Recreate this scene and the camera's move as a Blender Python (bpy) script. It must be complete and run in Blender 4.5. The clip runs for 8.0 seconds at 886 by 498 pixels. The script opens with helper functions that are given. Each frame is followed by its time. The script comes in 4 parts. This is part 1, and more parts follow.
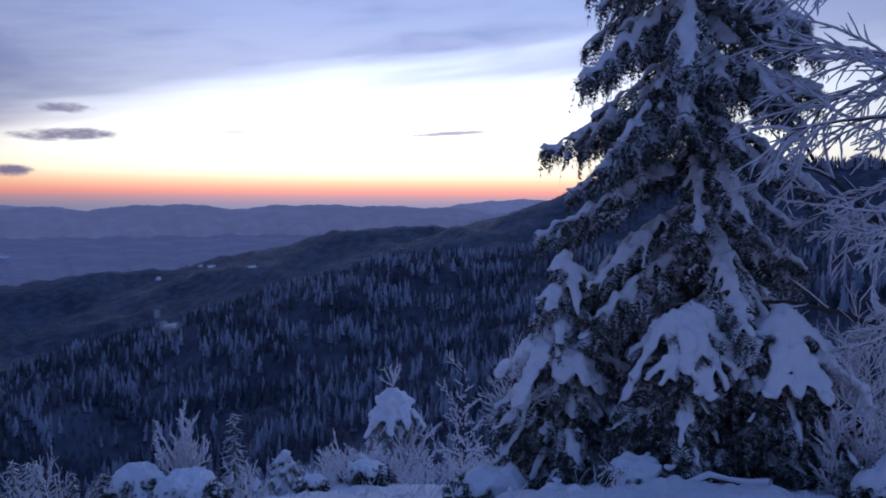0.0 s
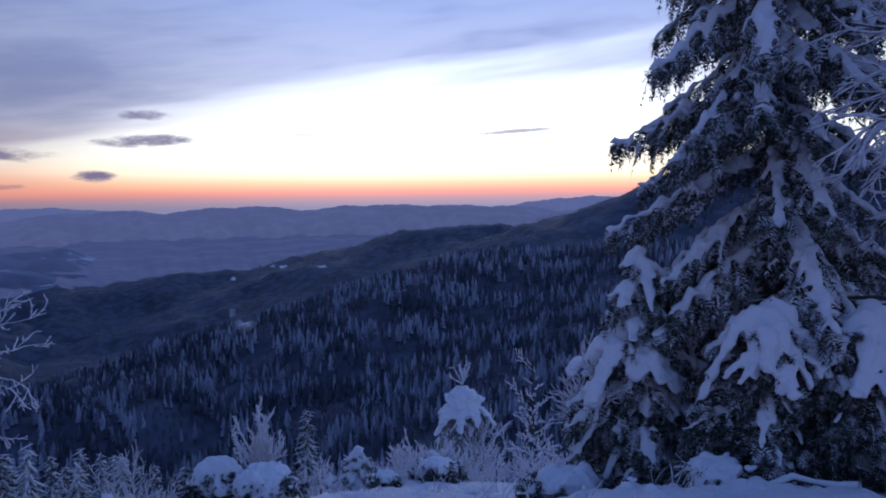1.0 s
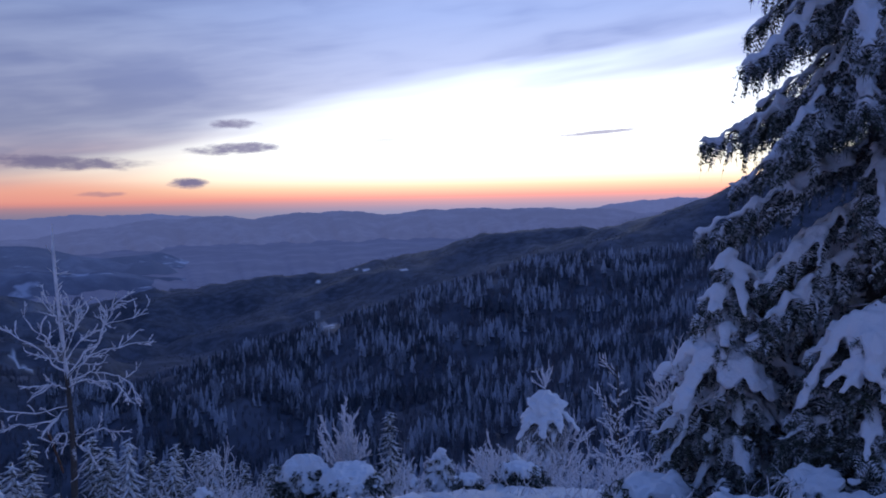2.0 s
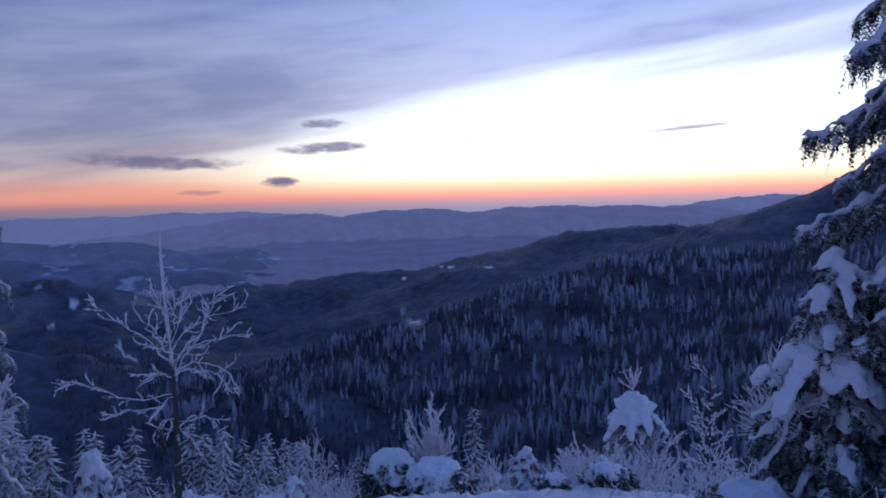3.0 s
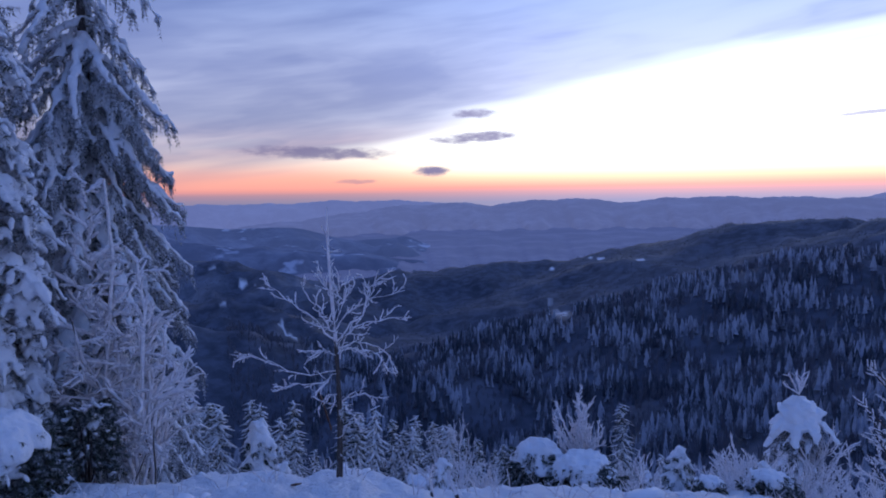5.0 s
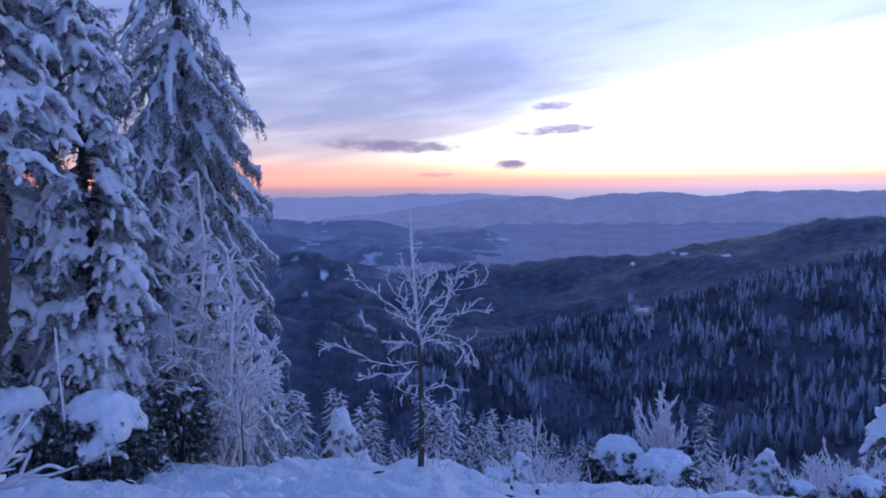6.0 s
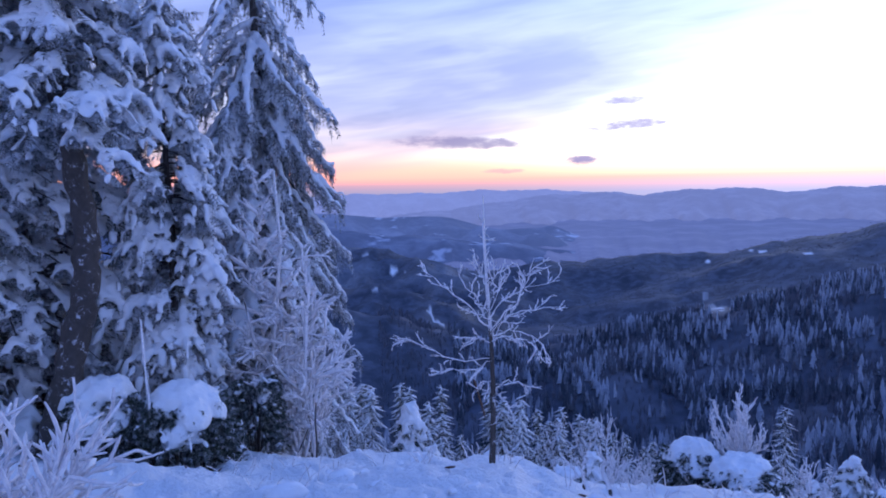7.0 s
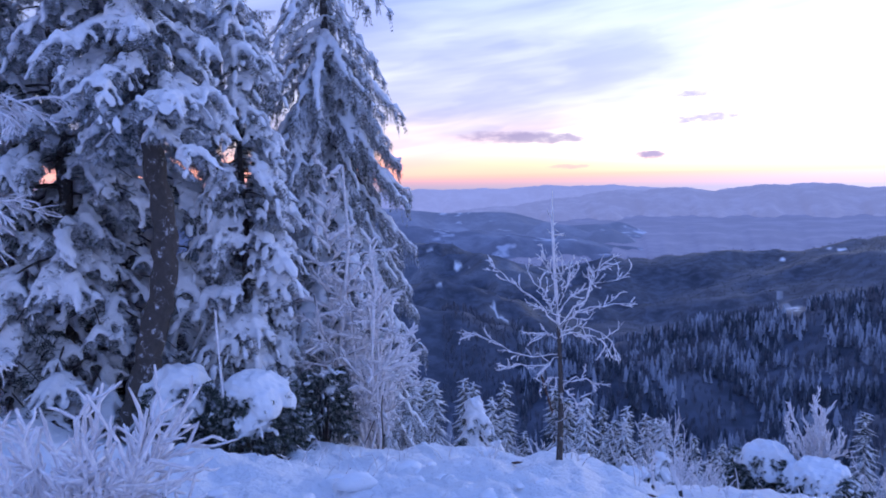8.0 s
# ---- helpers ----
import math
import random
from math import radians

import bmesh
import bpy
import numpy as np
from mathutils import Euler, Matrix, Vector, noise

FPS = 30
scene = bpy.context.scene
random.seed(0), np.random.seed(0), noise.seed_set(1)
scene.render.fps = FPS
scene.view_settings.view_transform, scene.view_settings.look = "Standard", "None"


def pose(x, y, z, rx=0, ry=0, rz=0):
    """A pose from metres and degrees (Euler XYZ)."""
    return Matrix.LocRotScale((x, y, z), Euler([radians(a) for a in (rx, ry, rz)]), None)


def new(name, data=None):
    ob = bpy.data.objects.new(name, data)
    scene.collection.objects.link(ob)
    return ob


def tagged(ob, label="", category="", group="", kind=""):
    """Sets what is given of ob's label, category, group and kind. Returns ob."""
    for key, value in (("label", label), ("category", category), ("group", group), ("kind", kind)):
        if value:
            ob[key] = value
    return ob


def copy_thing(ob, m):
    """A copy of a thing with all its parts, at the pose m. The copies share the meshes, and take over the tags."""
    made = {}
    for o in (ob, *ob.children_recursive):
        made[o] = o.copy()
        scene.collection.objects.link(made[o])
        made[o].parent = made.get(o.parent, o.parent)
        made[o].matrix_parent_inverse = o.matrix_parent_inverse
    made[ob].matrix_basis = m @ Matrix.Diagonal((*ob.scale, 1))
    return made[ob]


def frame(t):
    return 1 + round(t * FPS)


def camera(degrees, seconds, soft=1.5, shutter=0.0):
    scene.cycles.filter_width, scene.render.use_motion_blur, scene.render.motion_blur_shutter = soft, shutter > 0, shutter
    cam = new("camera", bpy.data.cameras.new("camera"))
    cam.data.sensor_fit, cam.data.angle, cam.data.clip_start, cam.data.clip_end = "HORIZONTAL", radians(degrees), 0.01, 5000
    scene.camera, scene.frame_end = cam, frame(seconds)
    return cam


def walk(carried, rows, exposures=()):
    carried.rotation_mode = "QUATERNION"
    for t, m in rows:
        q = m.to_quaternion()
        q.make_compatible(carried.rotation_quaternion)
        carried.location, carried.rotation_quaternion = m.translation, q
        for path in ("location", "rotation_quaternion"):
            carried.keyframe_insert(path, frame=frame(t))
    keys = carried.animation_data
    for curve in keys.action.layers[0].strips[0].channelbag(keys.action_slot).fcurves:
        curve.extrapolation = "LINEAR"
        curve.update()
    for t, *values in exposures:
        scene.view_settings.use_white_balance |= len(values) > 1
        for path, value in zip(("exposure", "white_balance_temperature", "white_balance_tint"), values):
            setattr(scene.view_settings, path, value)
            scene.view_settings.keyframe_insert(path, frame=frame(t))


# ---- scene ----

# ---------------------------------------------------------------- camera
cam = camera(61.62, 8.0, soft=1.8)
EYE = 1.65
ROWS = [
    (0, 0.0, 0.0, 0.0, 0.0, -3.778, -0.243),
    (0.5, -0.0132, -0.0064, -0.0046, 2.386, -3.897, 0.398),
    (1, -0.0252, -0.0114, -0.0092, 5.177, -3.868, 0.717),
    (1.5, -0.0364, -0.0140, -0.0138, 8.167, -3.655, 1.034),
    (3, -0.0723, -0.0334, -0.0168, 17.966, -3.550, 1.349),
    (3.5, -0.0813, -0.0370, -0.0184, 20.871, -3.621, 1.400),
    (4, -0.0900, -0.0438, -0.0218, 23.627, -3.713, 1.314),
    (5.5, -0.1291, -0.0773, -0.0259, 32.404, -4.370, 0.845),
    (6, -0.1426, -0.0855, -0.0267, 35.410, -4.560, 0.876),
    (6.5, -0.1545, -0.0926, -0.0264, 38.148, -4.707, 0.889),
    (7, -0.1644, -0.0992, -0.0282, 40.733, -4.756, 1.043),
    (7.5, -0.1706, -0.1067, -0.0315, 43.224, -4.928, 1.176),
    (8, -0.1811, -0.1204, -0.0330, 45.706, -5.015, 1.070),
]
EXPOSURES = [(0, -0.86, 6400, 9), (1.5, -0.80, 6350, 9), (3.5, -0.78, 6350, 9), (5.5, -0.24, 6200, 10), (7, 0.30, 6230, 10), (8, 0.56, 6700, 11)]
walk(cam, [(t, pose(x, y, EYE + z, 0, 0, yaw) @ pose(0, 0, 0, pitch) @ pose(0, 0, 0, 0, roll) @ pose(0, 0, 0, 90))
           for t, x, y, z, yaw, pitch, roll in ROWS], EXPOSURES)


# ---------------------------------------------------------------- node helper
class Nodes:
    """Short hand for building a node tree."""

    def __init__(self, tree):
        self.tree = tree
        tree.nodes.clear()

    def add(self, kind, **values):
        n = self.tree.nodes.new(kind)
        for key, value in values.items():
            setattr(n, key, value)
        return n

    def put(self, socket, value):
        if isinstance(value, bpy.types.NodeSocket):
            self.tree.links.new(value, socket)
        elif value is not None:
            socket.default_value = value

    def math(self, op, a, b=None, c=None, clamp=False):
        n = self.add("ShaderNodeMath", operation=op, use_clamp=clamp)
        for i, v in enumerate((a, b, c)):
            self.put(n.inputs[i], v)
        return n.outputs[0]

    def step(self, x, lo, hi, to0=0.0, to1=1.0):
        n = self.add("ShaderNodeMapRange", interpolation_type="SMOOTHSTEP")
        for i, v in enumerate((x, lo, hi, to0, to1)):
            self.put(n.inputs[i], v)
        return n.outputs[0]

    def mix(self, f, a, b):
        n = self.add("ShaderNodeMix", data_type="RGBA")
        self.put(n.inputs[0], f)
        for s, v in ((n.inputs[6], a), (n.inputs[7], b)):
            self.put(s, (*v, 1) if isinstance(v, tuple) else v)
        return n.outputs[2]

    def xyz(self, x, y, z):
        n = self.add("ShaderNodeCombineXYZ")
        for i, v in enumerate((x, y, z)):
            self.put(n.inputs[i], v)
        return n.outputs[0]

    def noise(self, vector, scale, detail=4.0, rough=0.55):
        n = self.add("ShaderNodeTexNoise")
        self.put(n.inputs["Vector"], vector)
        n.inputs["Scale"].default_value, n.inputs["Detail"].default_value, n.inputs["Roughness"].default_value = scale, detail, rough
        return n.outputs["Fac"]

    def ramp(self, f, stops, mode="LINEAR"):
        n = self.add("ShaderNodeValToRGB")
        r = n.color_ramp
        r.interpolation = mode
        while len(r.elements) < len(stops):
            r.elements.new(0.5)
        for e, (p, c) in zip(r.elements, stops):
            e.position, e.color = p, (*c, 1)
        self.put(n.inputs[0], f)
        return n.outputs[0]


# ---------------------------------------------------------------- dusk sky
world = bpy.data.worlds.new("dusk_sky")
scene.world = world
world.use_nodes = True
w = Nodes(world.node_tree)
ray_dir = w.add("ShaderNodeTexCoord").outputs["Generated"]
split = w.add("ShaderNodeSeparateXYZ")
w.put(split.inputs[0], ray_dir)
sx, sy, sz = split.outputs
DEG = 57.29578
elev = w.math("MULTIPLY", w.math("ARCSINE", sz), DEG)
azim = w.math("MULTIPLY", w.math("ARCTAN2", w.math("MULTIPLY", sx, -1.0), sy), DEG)


def band(e):
    return (e + 5) / 95


# clear sky after sunset: pink haze, orange, pale glow, blue overhead
clear = w.ramp(w.math("DIVIDE", w.math("ADD", elev, 5.0), 95.0), [
    (band(-5.0), (0.26, 0.28, 0.52)), (band(-0.5), (0.38, 0.36, 0.56)), (band(0.1), (0.66, 0.42, 0.52)),
    (band(0.6), (1.32, 0.50, 0.42)), (band(1.25), (1.55, 0.92, 0.60)), (band(2.1), (1.8, 1.55, 1.2)),
    (band(4.0), (1.8, 1.8, 1.7)), (band(10), (1.3, 1.45, 1.9)), (band(20), (0.55, 0.75, 1.35)),
    (band(35), (0.16, 0.28, 0.78)), (band(90), (0.072, 0.20, 0.70))])
# the glow sits round the place where the sun went down
glow = w.step(w.math("ABSOLUTE", w.math("SUBTRACT", azim, 8.0)), 20.0, 75.0, 1.0, 0.0)
away = w.ramp(w.math("DIVIDE", w.math("ADD", elev, 5.0), 95.0), [
    (band(-5), (0.12, 0.15, 0.34)), (band(0.5), (0.24, 0.22, 0.42)), (band(5), (0.22, 0.28, 0.6)), (band(20), (0.13, 0.23, 0.66)), (band(90), (0.072, 0.20, 0.70))])
sky = w.mix(glow, away, clear)
# the afterglow is deepest to the south of the sunset
ember = w.math("MULTIPLY", w.step(azim, 26.0, 40.0), w.math("MULTIPLY", w.step(elev, 0.1, 0.9), w.step(elev, 1.4, 3.4, 1.0, 0.0)))
sky = w.mix(w.math("MULTIPLY", ember, 0.7), sky, (1.5, 0.58, 0.46))
# cloud sheet: its lower edge sinks towards the south
warp = w.noise(w.xyz(w.math("MULTIPLY", azim, 0.045), w.math("MULTIPLY", elev, 0.16), 0.0), 1.0, 3.0)
edge = w.step(azim, 3.0, 44.0, 8.8, 1.9)
slant = w.math("ADD", elev, w.math("MULTIPLY", azim, 0.12))
streaks = w.noise(w.xyz(w.math("MULTIPLY", azim, 0.035), w.math("MULTIPLY", slant, 0.36), 2.0), 1.0, 3.0, 0.5)
above = w.math("ADD", w.math("SUBTRACT", elev, edge), w.math("MULTIPLY", w.math("SUBTRACT", streaks, 0.5), 7.5))
sheet = w.step(above, -1.4, 3.4)
wisps = w.noise(w.xyz(w.math("MULTIPLY", azim, 0.026), w.math("MULTIPLY", slant, 0.2), w.math("MULTIPLY", warp, 1.6)), 1.6, 4.0, 0.52)
thick = w.step(w.math("ADD", wisps, w.step(azim, 10.0, 44.0, -0.13, 0.10)), 0.30, 0.74)
cloud_thin = w.ramp(w.math("DIVIDE", w.math("ADD", elev, 5.0), 95.0), [
    (band(0.5), (0.9, 0.42, 0.45)), (band(2.5), (1.0, 0.62, 0.62)), (band(6), (0.76, 0.78, 1.04)), (band(14), (0.44, 0.56, 1.0)), (band(26), (0.3, 0.4, 0.8)), (band(45), (0.12, 0.24, 0.70))])
cloud_thick = w.ramp(w.math("DIVIDE", w.math("ADD", elev, 5.0), 95.0), [
    (band(0.5), (0.42, 0.32, 0.5)), (band(4), (0.22, 0.26, 0.54)), (band(9), (0.23, 0.29, 0.64)), (band(14), (0.20, 0.28, 0.66)), (band(22), (0.15, 0.23, 0.58)), (band(45), (0.10, 0.21, 0.66))])
cloud = w.mix(w.math("MULTIPLY", thick, 0.82), cloud_thin, cloud_thick)
sky = w.mix(w.math("MULTIPLY", sheet, 0.93), sky, cloud)
# single small clouds: azimuth, elevation, half width, half height, tilt, weight
ripple = w.noise(w.xyz(w.math("MULTIPLY", azim, 0.8), w.math("MULTIPLY", elev, 2.2), 5.0), 1.0, 4.0)
for ca, ce, wa, we, tilt, weight in ((26.6, 4.35, 3.6, 0.42, -0.05, 0.9), (26.8, 6.15, 1.7, 0.34, 0.0, 0.8), (30.1, 1.85, 1.35, 0.42, 0.0, 0.95),
                                     (-0.6, 5.05, 3.0, 0.16, -0.05, 0.75), (15.7, 4.93, 1.6, 0.16, -0.05, 0.4), (38.5, 3.35, 5.5, 0.5, 0.03, 0.85),
                                     (36.0, 1.15, 1.6, 0.2, 0.0, 0.45)):
    du = w.math("SUBTRACT", azim, ca)
    dv = w.math("SUBTRACT", w.math("SUBTRACT", elev, ce), w.math("MULTIPLY", du, tilt))
    q = w.math("ADD", w.math("POWER", w.math("ABSOLUTE", w.math("DIVIDE", du, wa)), 2.0), w.math("POWER", w.math("ABSOLUTE", w.math("DIVIDE", dv, we)), 2.0))
    q = w.math("ADD", q, w.math("MULTIPLY", w.math("SUBTRACT", ripple, 0.5), 2.4))
    sky = w.mix(w.math("MULTIPLY", w.step(q, 0.0, 1.45, 1.0, 0.0), weight), sky, (0.26, 0.23, 0.44))
bg = w.add("ShaderNodeBackground")
w.put(bg.inputs[0], sky)
w.put(bg.inputs[1], w.math("MULTIPLY", w.step(azim, 8.0, 42.0, 1.55, 1.0), w.step(azim, -34.0, -10.0, 0.72, 1.0)))
w.put(w.add("ShaderNodeOutputWorld").inputs[0], bg.outputs[0])


# ---------------------------------------------------------------- materials
def material(name, build, rough=0.7, bump=None, spec=0.3):
    """build(nodes, position) gives the colour; bump is (scale, strength, distance)."""
    m = bpy.data.materials.new(name)
    m.use_nodes = True
    k = Nodes(m.node_tree)
    pos = k.add("ShaderNodeNewGeometry").outputs["Position"]
    b = k.add("ShaderNodeBsdfPrincipled")
    k.put(b.inputs["Base Color"], build(k, pos))
    b.inputs["Roughness"].default_value = rough
    b.inputs["Specular IOR Level"].default_value = spec
    if bump:
        n = k.add("ShaderNodeBump")
        n.inputs["Strength"].default_value, n.inputs["Distance"].default_value = bump[1], bump[2]
        k.put(n.inputs["Height"], k.noise(pos, bump[0], 5.0, 0.6))
        k.put(b.inputs["Normal"], n.outputs[0])
    k.put(k.add("ShaderNodeOutputMaterial").inputs[0], b.outputs[0])
    return m


def snow_colour(k, pos):
    return k.mix(k.noise(pos, 3.0), (0.80, 0.82, 0.86), (0.92, 0.925, 0.94))


def rime_colour(k, pos):
    return k.mix(k.step(k.noise(pos, 22.0), 0.3, 0.7), (0.70, 0.67, 0.70), (0.92, 0.89, 0.90))


def needle_colour(frost):
    def build(k, pos):
        green = k.mix(k.noise(pos, 5.0), (0.018, 0.030, 0.022), (0.05, 0.065, 0.04))
        return k.mix(k.step(k.noise(pos, 16.0, 5.0, 0.7), 0.62 - frost, 0.78 - frost * 0.6), green, (0.62, 0.63, 0.68))
    return build


def bark_colour(k, pos):
    return k.mix(k.noise(pos, 14.0, 6.0, 0.7), (0.035, 0.030, 0.028), (0.13, 0.11, 0.10))


def frosted_bark(k, pos):
    bark = bark_colour(k, pos)
    return k.mix(k.step(k.noise(pos, 9.0, 7.0, 0.85), 0.57, 0.63), bark, (0.66, 0.67, 0.72))


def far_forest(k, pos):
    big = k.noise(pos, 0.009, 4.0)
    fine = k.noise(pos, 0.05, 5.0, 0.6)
    # the bluish cast is distant air put into the wood's colour
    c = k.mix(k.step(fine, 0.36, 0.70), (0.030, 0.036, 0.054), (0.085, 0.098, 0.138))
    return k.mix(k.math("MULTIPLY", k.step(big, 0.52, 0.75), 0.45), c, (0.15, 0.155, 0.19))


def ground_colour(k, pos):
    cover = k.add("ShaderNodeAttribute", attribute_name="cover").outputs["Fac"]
    frost_haze = k.add("ShaderNodeAttribute", attribute_name="frost_haze").outputs["Fac"]
    # pale blue fields, mixed in with distance, carry the haze as colour
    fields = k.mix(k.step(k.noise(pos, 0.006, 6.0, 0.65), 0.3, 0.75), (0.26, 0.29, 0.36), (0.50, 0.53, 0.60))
    return k.mix(k.step(cover, 0.25, 0.75), snow_colour(k, pos), k.mix(frost_haze, far_forest(k, pos), fields))


def conifer_colour(k, pos):
    frost = k.add("ShaderNodeAttribute", attribute_name="frost").outputs["Fac"]
    frost_haze = k.math("ADD", k.math("MULTIPLY", k.noise(pos, 0.7, 4.0, 0.65), 0.55), k.math("MULTIPLY", frost, 0.75))
    # both tones are tinted blue with valley haze; the frost is the trees' own
    return k.mix(k.math("MULTIPLY", k.step(frost_haze, 0.36, 1.0), 0.95), (0.064, 0.083, 0.112), (0.47, 0.52, 0.62))


SNOW = material("snow", snow_colour, 0.55, (28.0, 0.35, 0.02))
SNOW_PAD = material("snow_pad", snow_colour, 0.6, (34.0, 0.8, 0.014))
RIME = material("rime", rime_colour, 0.6, (120.0, 0.6, 0.006))
NEEDLES = material("spruce_needles", needle_colour(0.08), 0.7)
NEEDLES_DUSTED = material("dusted_needles", needle_colour(0.16), 0.7)
NEEDLES_FROSTED = material("frosted_needles", needle_colour(0.25), 0.7)
BARK = material("bark", frosted_bark, 0.85, (40.0, 0.8, 0.02))
TWIG = material("twig_bark", bark_colour, 0.8)
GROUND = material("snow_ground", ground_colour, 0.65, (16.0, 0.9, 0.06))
CONIFER = material("far_conifer", conifer_colour, 0.8)
# valley haze is put into this wood's colours as a blue tint
BROADLEAF = material("far_leafless_wood", lambda k, pos: k.mix(k.noise(pos, 0.3, 5.0, 0.7), (0.085, 0.092, 0.118), (0.22, 0.235, 0.295)), 0.85)
RIDGE_WOOD = material("ridge_leafless_wood", lambda k, pos: k.mix(k.noise(pos, 0.03, 5.0, 0.6), (0.045, 0.042, 0.050), (0.095, 0.092, 0.108)), 0.9)
DEAD_LEAF = material("dead_leaf", lambda k, pos: k.mix(k.noise(pos, 30.0), (0.07, 0.04, 0.03), (0.15, 0.08, 0.055)), 0.7)


def haze_material(name, low, high, haze_glow, fields=None):
    """Far ranges: snow-dusted woods, kilometres of blue air put in as tint and emission."""
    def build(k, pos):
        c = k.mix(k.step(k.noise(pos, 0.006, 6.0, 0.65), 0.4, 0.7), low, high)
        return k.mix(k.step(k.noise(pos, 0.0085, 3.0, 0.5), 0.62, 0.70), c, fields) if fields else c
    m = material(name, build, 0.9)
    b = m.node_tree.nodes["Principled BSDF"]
    b.inputs["Emission Color"].default_value, b.inputs["Emission Strength"].default_value = (*haze_glow, 1), 1.0
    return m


# ---------------------------------------------------------------- mesh helpers
def mesh_object(name, verts, faces, mat, parent=None, smooth=True):
    me = bpy.data.meshes.new(name)
    verts, faces = np.asarray(verts, np.float32).reshape(-1, 3), np.asarray(faces, np.int32)
    n, k = faces.shape
    me.vertices.add(len(verts))
    me.vertices.foreach_set("co", verts.ravel())
    me.loops.add(n * k)
    me.loops.foreach_set("vertex_index", faces.ravel())
    me.polygons.add(n)
    me.polygons.foreach_set("loop_start", np.arange(0, n * k, k, dtype=np.int32))
    me.polygons.foreach_set("use_smooth", np.full(n, smooth))
    me.update(calc_edges=True)
    me.validate()
    me.materials.append(mat)
    ob = new(name, me)
    ob.parent = parent
    return ob


def part(name, shape, mat, parent, label="", smooth=True):
    ob = mesh_object(name, shape[0], shape[1], mat, parent, smooth)
    return tagged(ob, label)


def thing(name, at, label, category, group="", turn=0):
    ob = new(name)
    ob.matrix_basis = pose(*at, 0, 0, turn)
    ob.empty_display_size = 0.1
    return tagged(ob, label, category, group)


def join(shapes):
    vs, fs, n = [], [], 0
    for v, f in shapes:
        vs.append(v)
        fs.append(f + n)
        n += len(v)
    return np.concatenate(vs), np.concatenate(fs)


def ball(sub):
    bm = bmesh.new()
    bmesh.ops.create_icosphere(bm, subdivisions=sub, radius=1)
    v = np.array([x.co for x in bm.verts])
    f = np.array([[x.index for x in q.verts] for q in bm.faces])
    bm.free()
    return v, f


BALLS = {1: ball(1), 2: ball(2), 3: ball(3)}


def axes(d):
    """Right-handed frames along unit vectors d (n, 3): along, side, up."""
    d = d / np.maximum(np.linalg.norm(d, axis=1, keepdims=True), 1e-9)
    side = np.cross(np.array([0.0, 0.0, 1.0]), d)
    flat = np.linalg.norm(side, axis=1) < 1e-4
    side[flat] = (1.0, 0.0, 0.0)
    side /= np.linalg.norm(side, axis=1, keepdims=True)
    return np.stack([d, side, np.cross(d, side)], axis=1)


def lumps(rows, rng, sub=1, rough=0.16):
    """Snow lumps. rows: centre (3), direction (3), half length, half width, half height."""
    rows = np.asarray(rows, float).reshape(-1, 9)
    v, f = BALLS[sub]
    ax = axes(rows[:, 3:6])
    n = len(rows)
    local = np.repeat(v[None], n, 0)
    wave = sum(np.sin(local @ rng.normal(0, 2.2, (n, 3, 1)) + rng.uniform(0, 6.28, (n, 1, 1))) for _ in range(3)) / 3
    local = local * (1 + rough * 1.5 * wave + rng.normal(0, rough * 0.35, (n, len(v), 1)))
    local[..., 2] = np.where(local[..., 2] < 0, local[..., 2] * 0.55, local[..., 2])
    local = local * rows[:, None, 6:9]
    out = np.einsum("nvk,nkj->nvj", local, ax) + rows[:, None, :3]
    faces = f[None] + (np.arange(n) * len(v))[:, None, None]
    return out.reshape(-1, 3), faces.reshape(-1, 3)


def sprays(rows, rng, pairs=9):
    """Needle sprays. rows: root (3), direction (3), length, width, hang."""
    rows = np.asarray(rows, float).reshape(-1, 9)
    n = len(rows)
    tri = []
    for i in range(pairs):
        x = (i + 0.3) / pairs
        taper = 1.0 - 0.55 * x
        for s in (-1, 1):
            tri.append([(x - 0.04, 0, 0), (x + 0.045, 0, 0), (x + 0.17, 0.5 * s * taper, -0.06)])
            tri.append([(x - 0.035, 0, 0), (x + 0.035, 0.02 * s, 0), (x + 0.06, 0.20 * s, -0.8 * taper)])
    tri.append([(0.9, -0.05, 0), (0.9, 0.05, 0), (1.2, 0, -0.1)])
    tri = np.array(tri)
    local = np.repeat(tri[None], n, 0)
    local[:, :, 2] += rng.normal(0, 1, (n, len(tri), 3)) * np.array([0.09, 0.10, 0.22])
    local[..., 2] -= 0.25 * local[..., 0] ** 2
    scale = np.stack([rows[:, 6], rows[:, 7], rows[:, 8]], 1)
    local = local * scale[:, None, None, :]
    out = np.einsum("ntvk,nkj->ntvj", local, axes(rows[:, 3:6])) + rows[:, None, None, :3]
    v = out.reshape(-1, 3)
    return v, np.arange(len(v)).reshape(-1, 3)


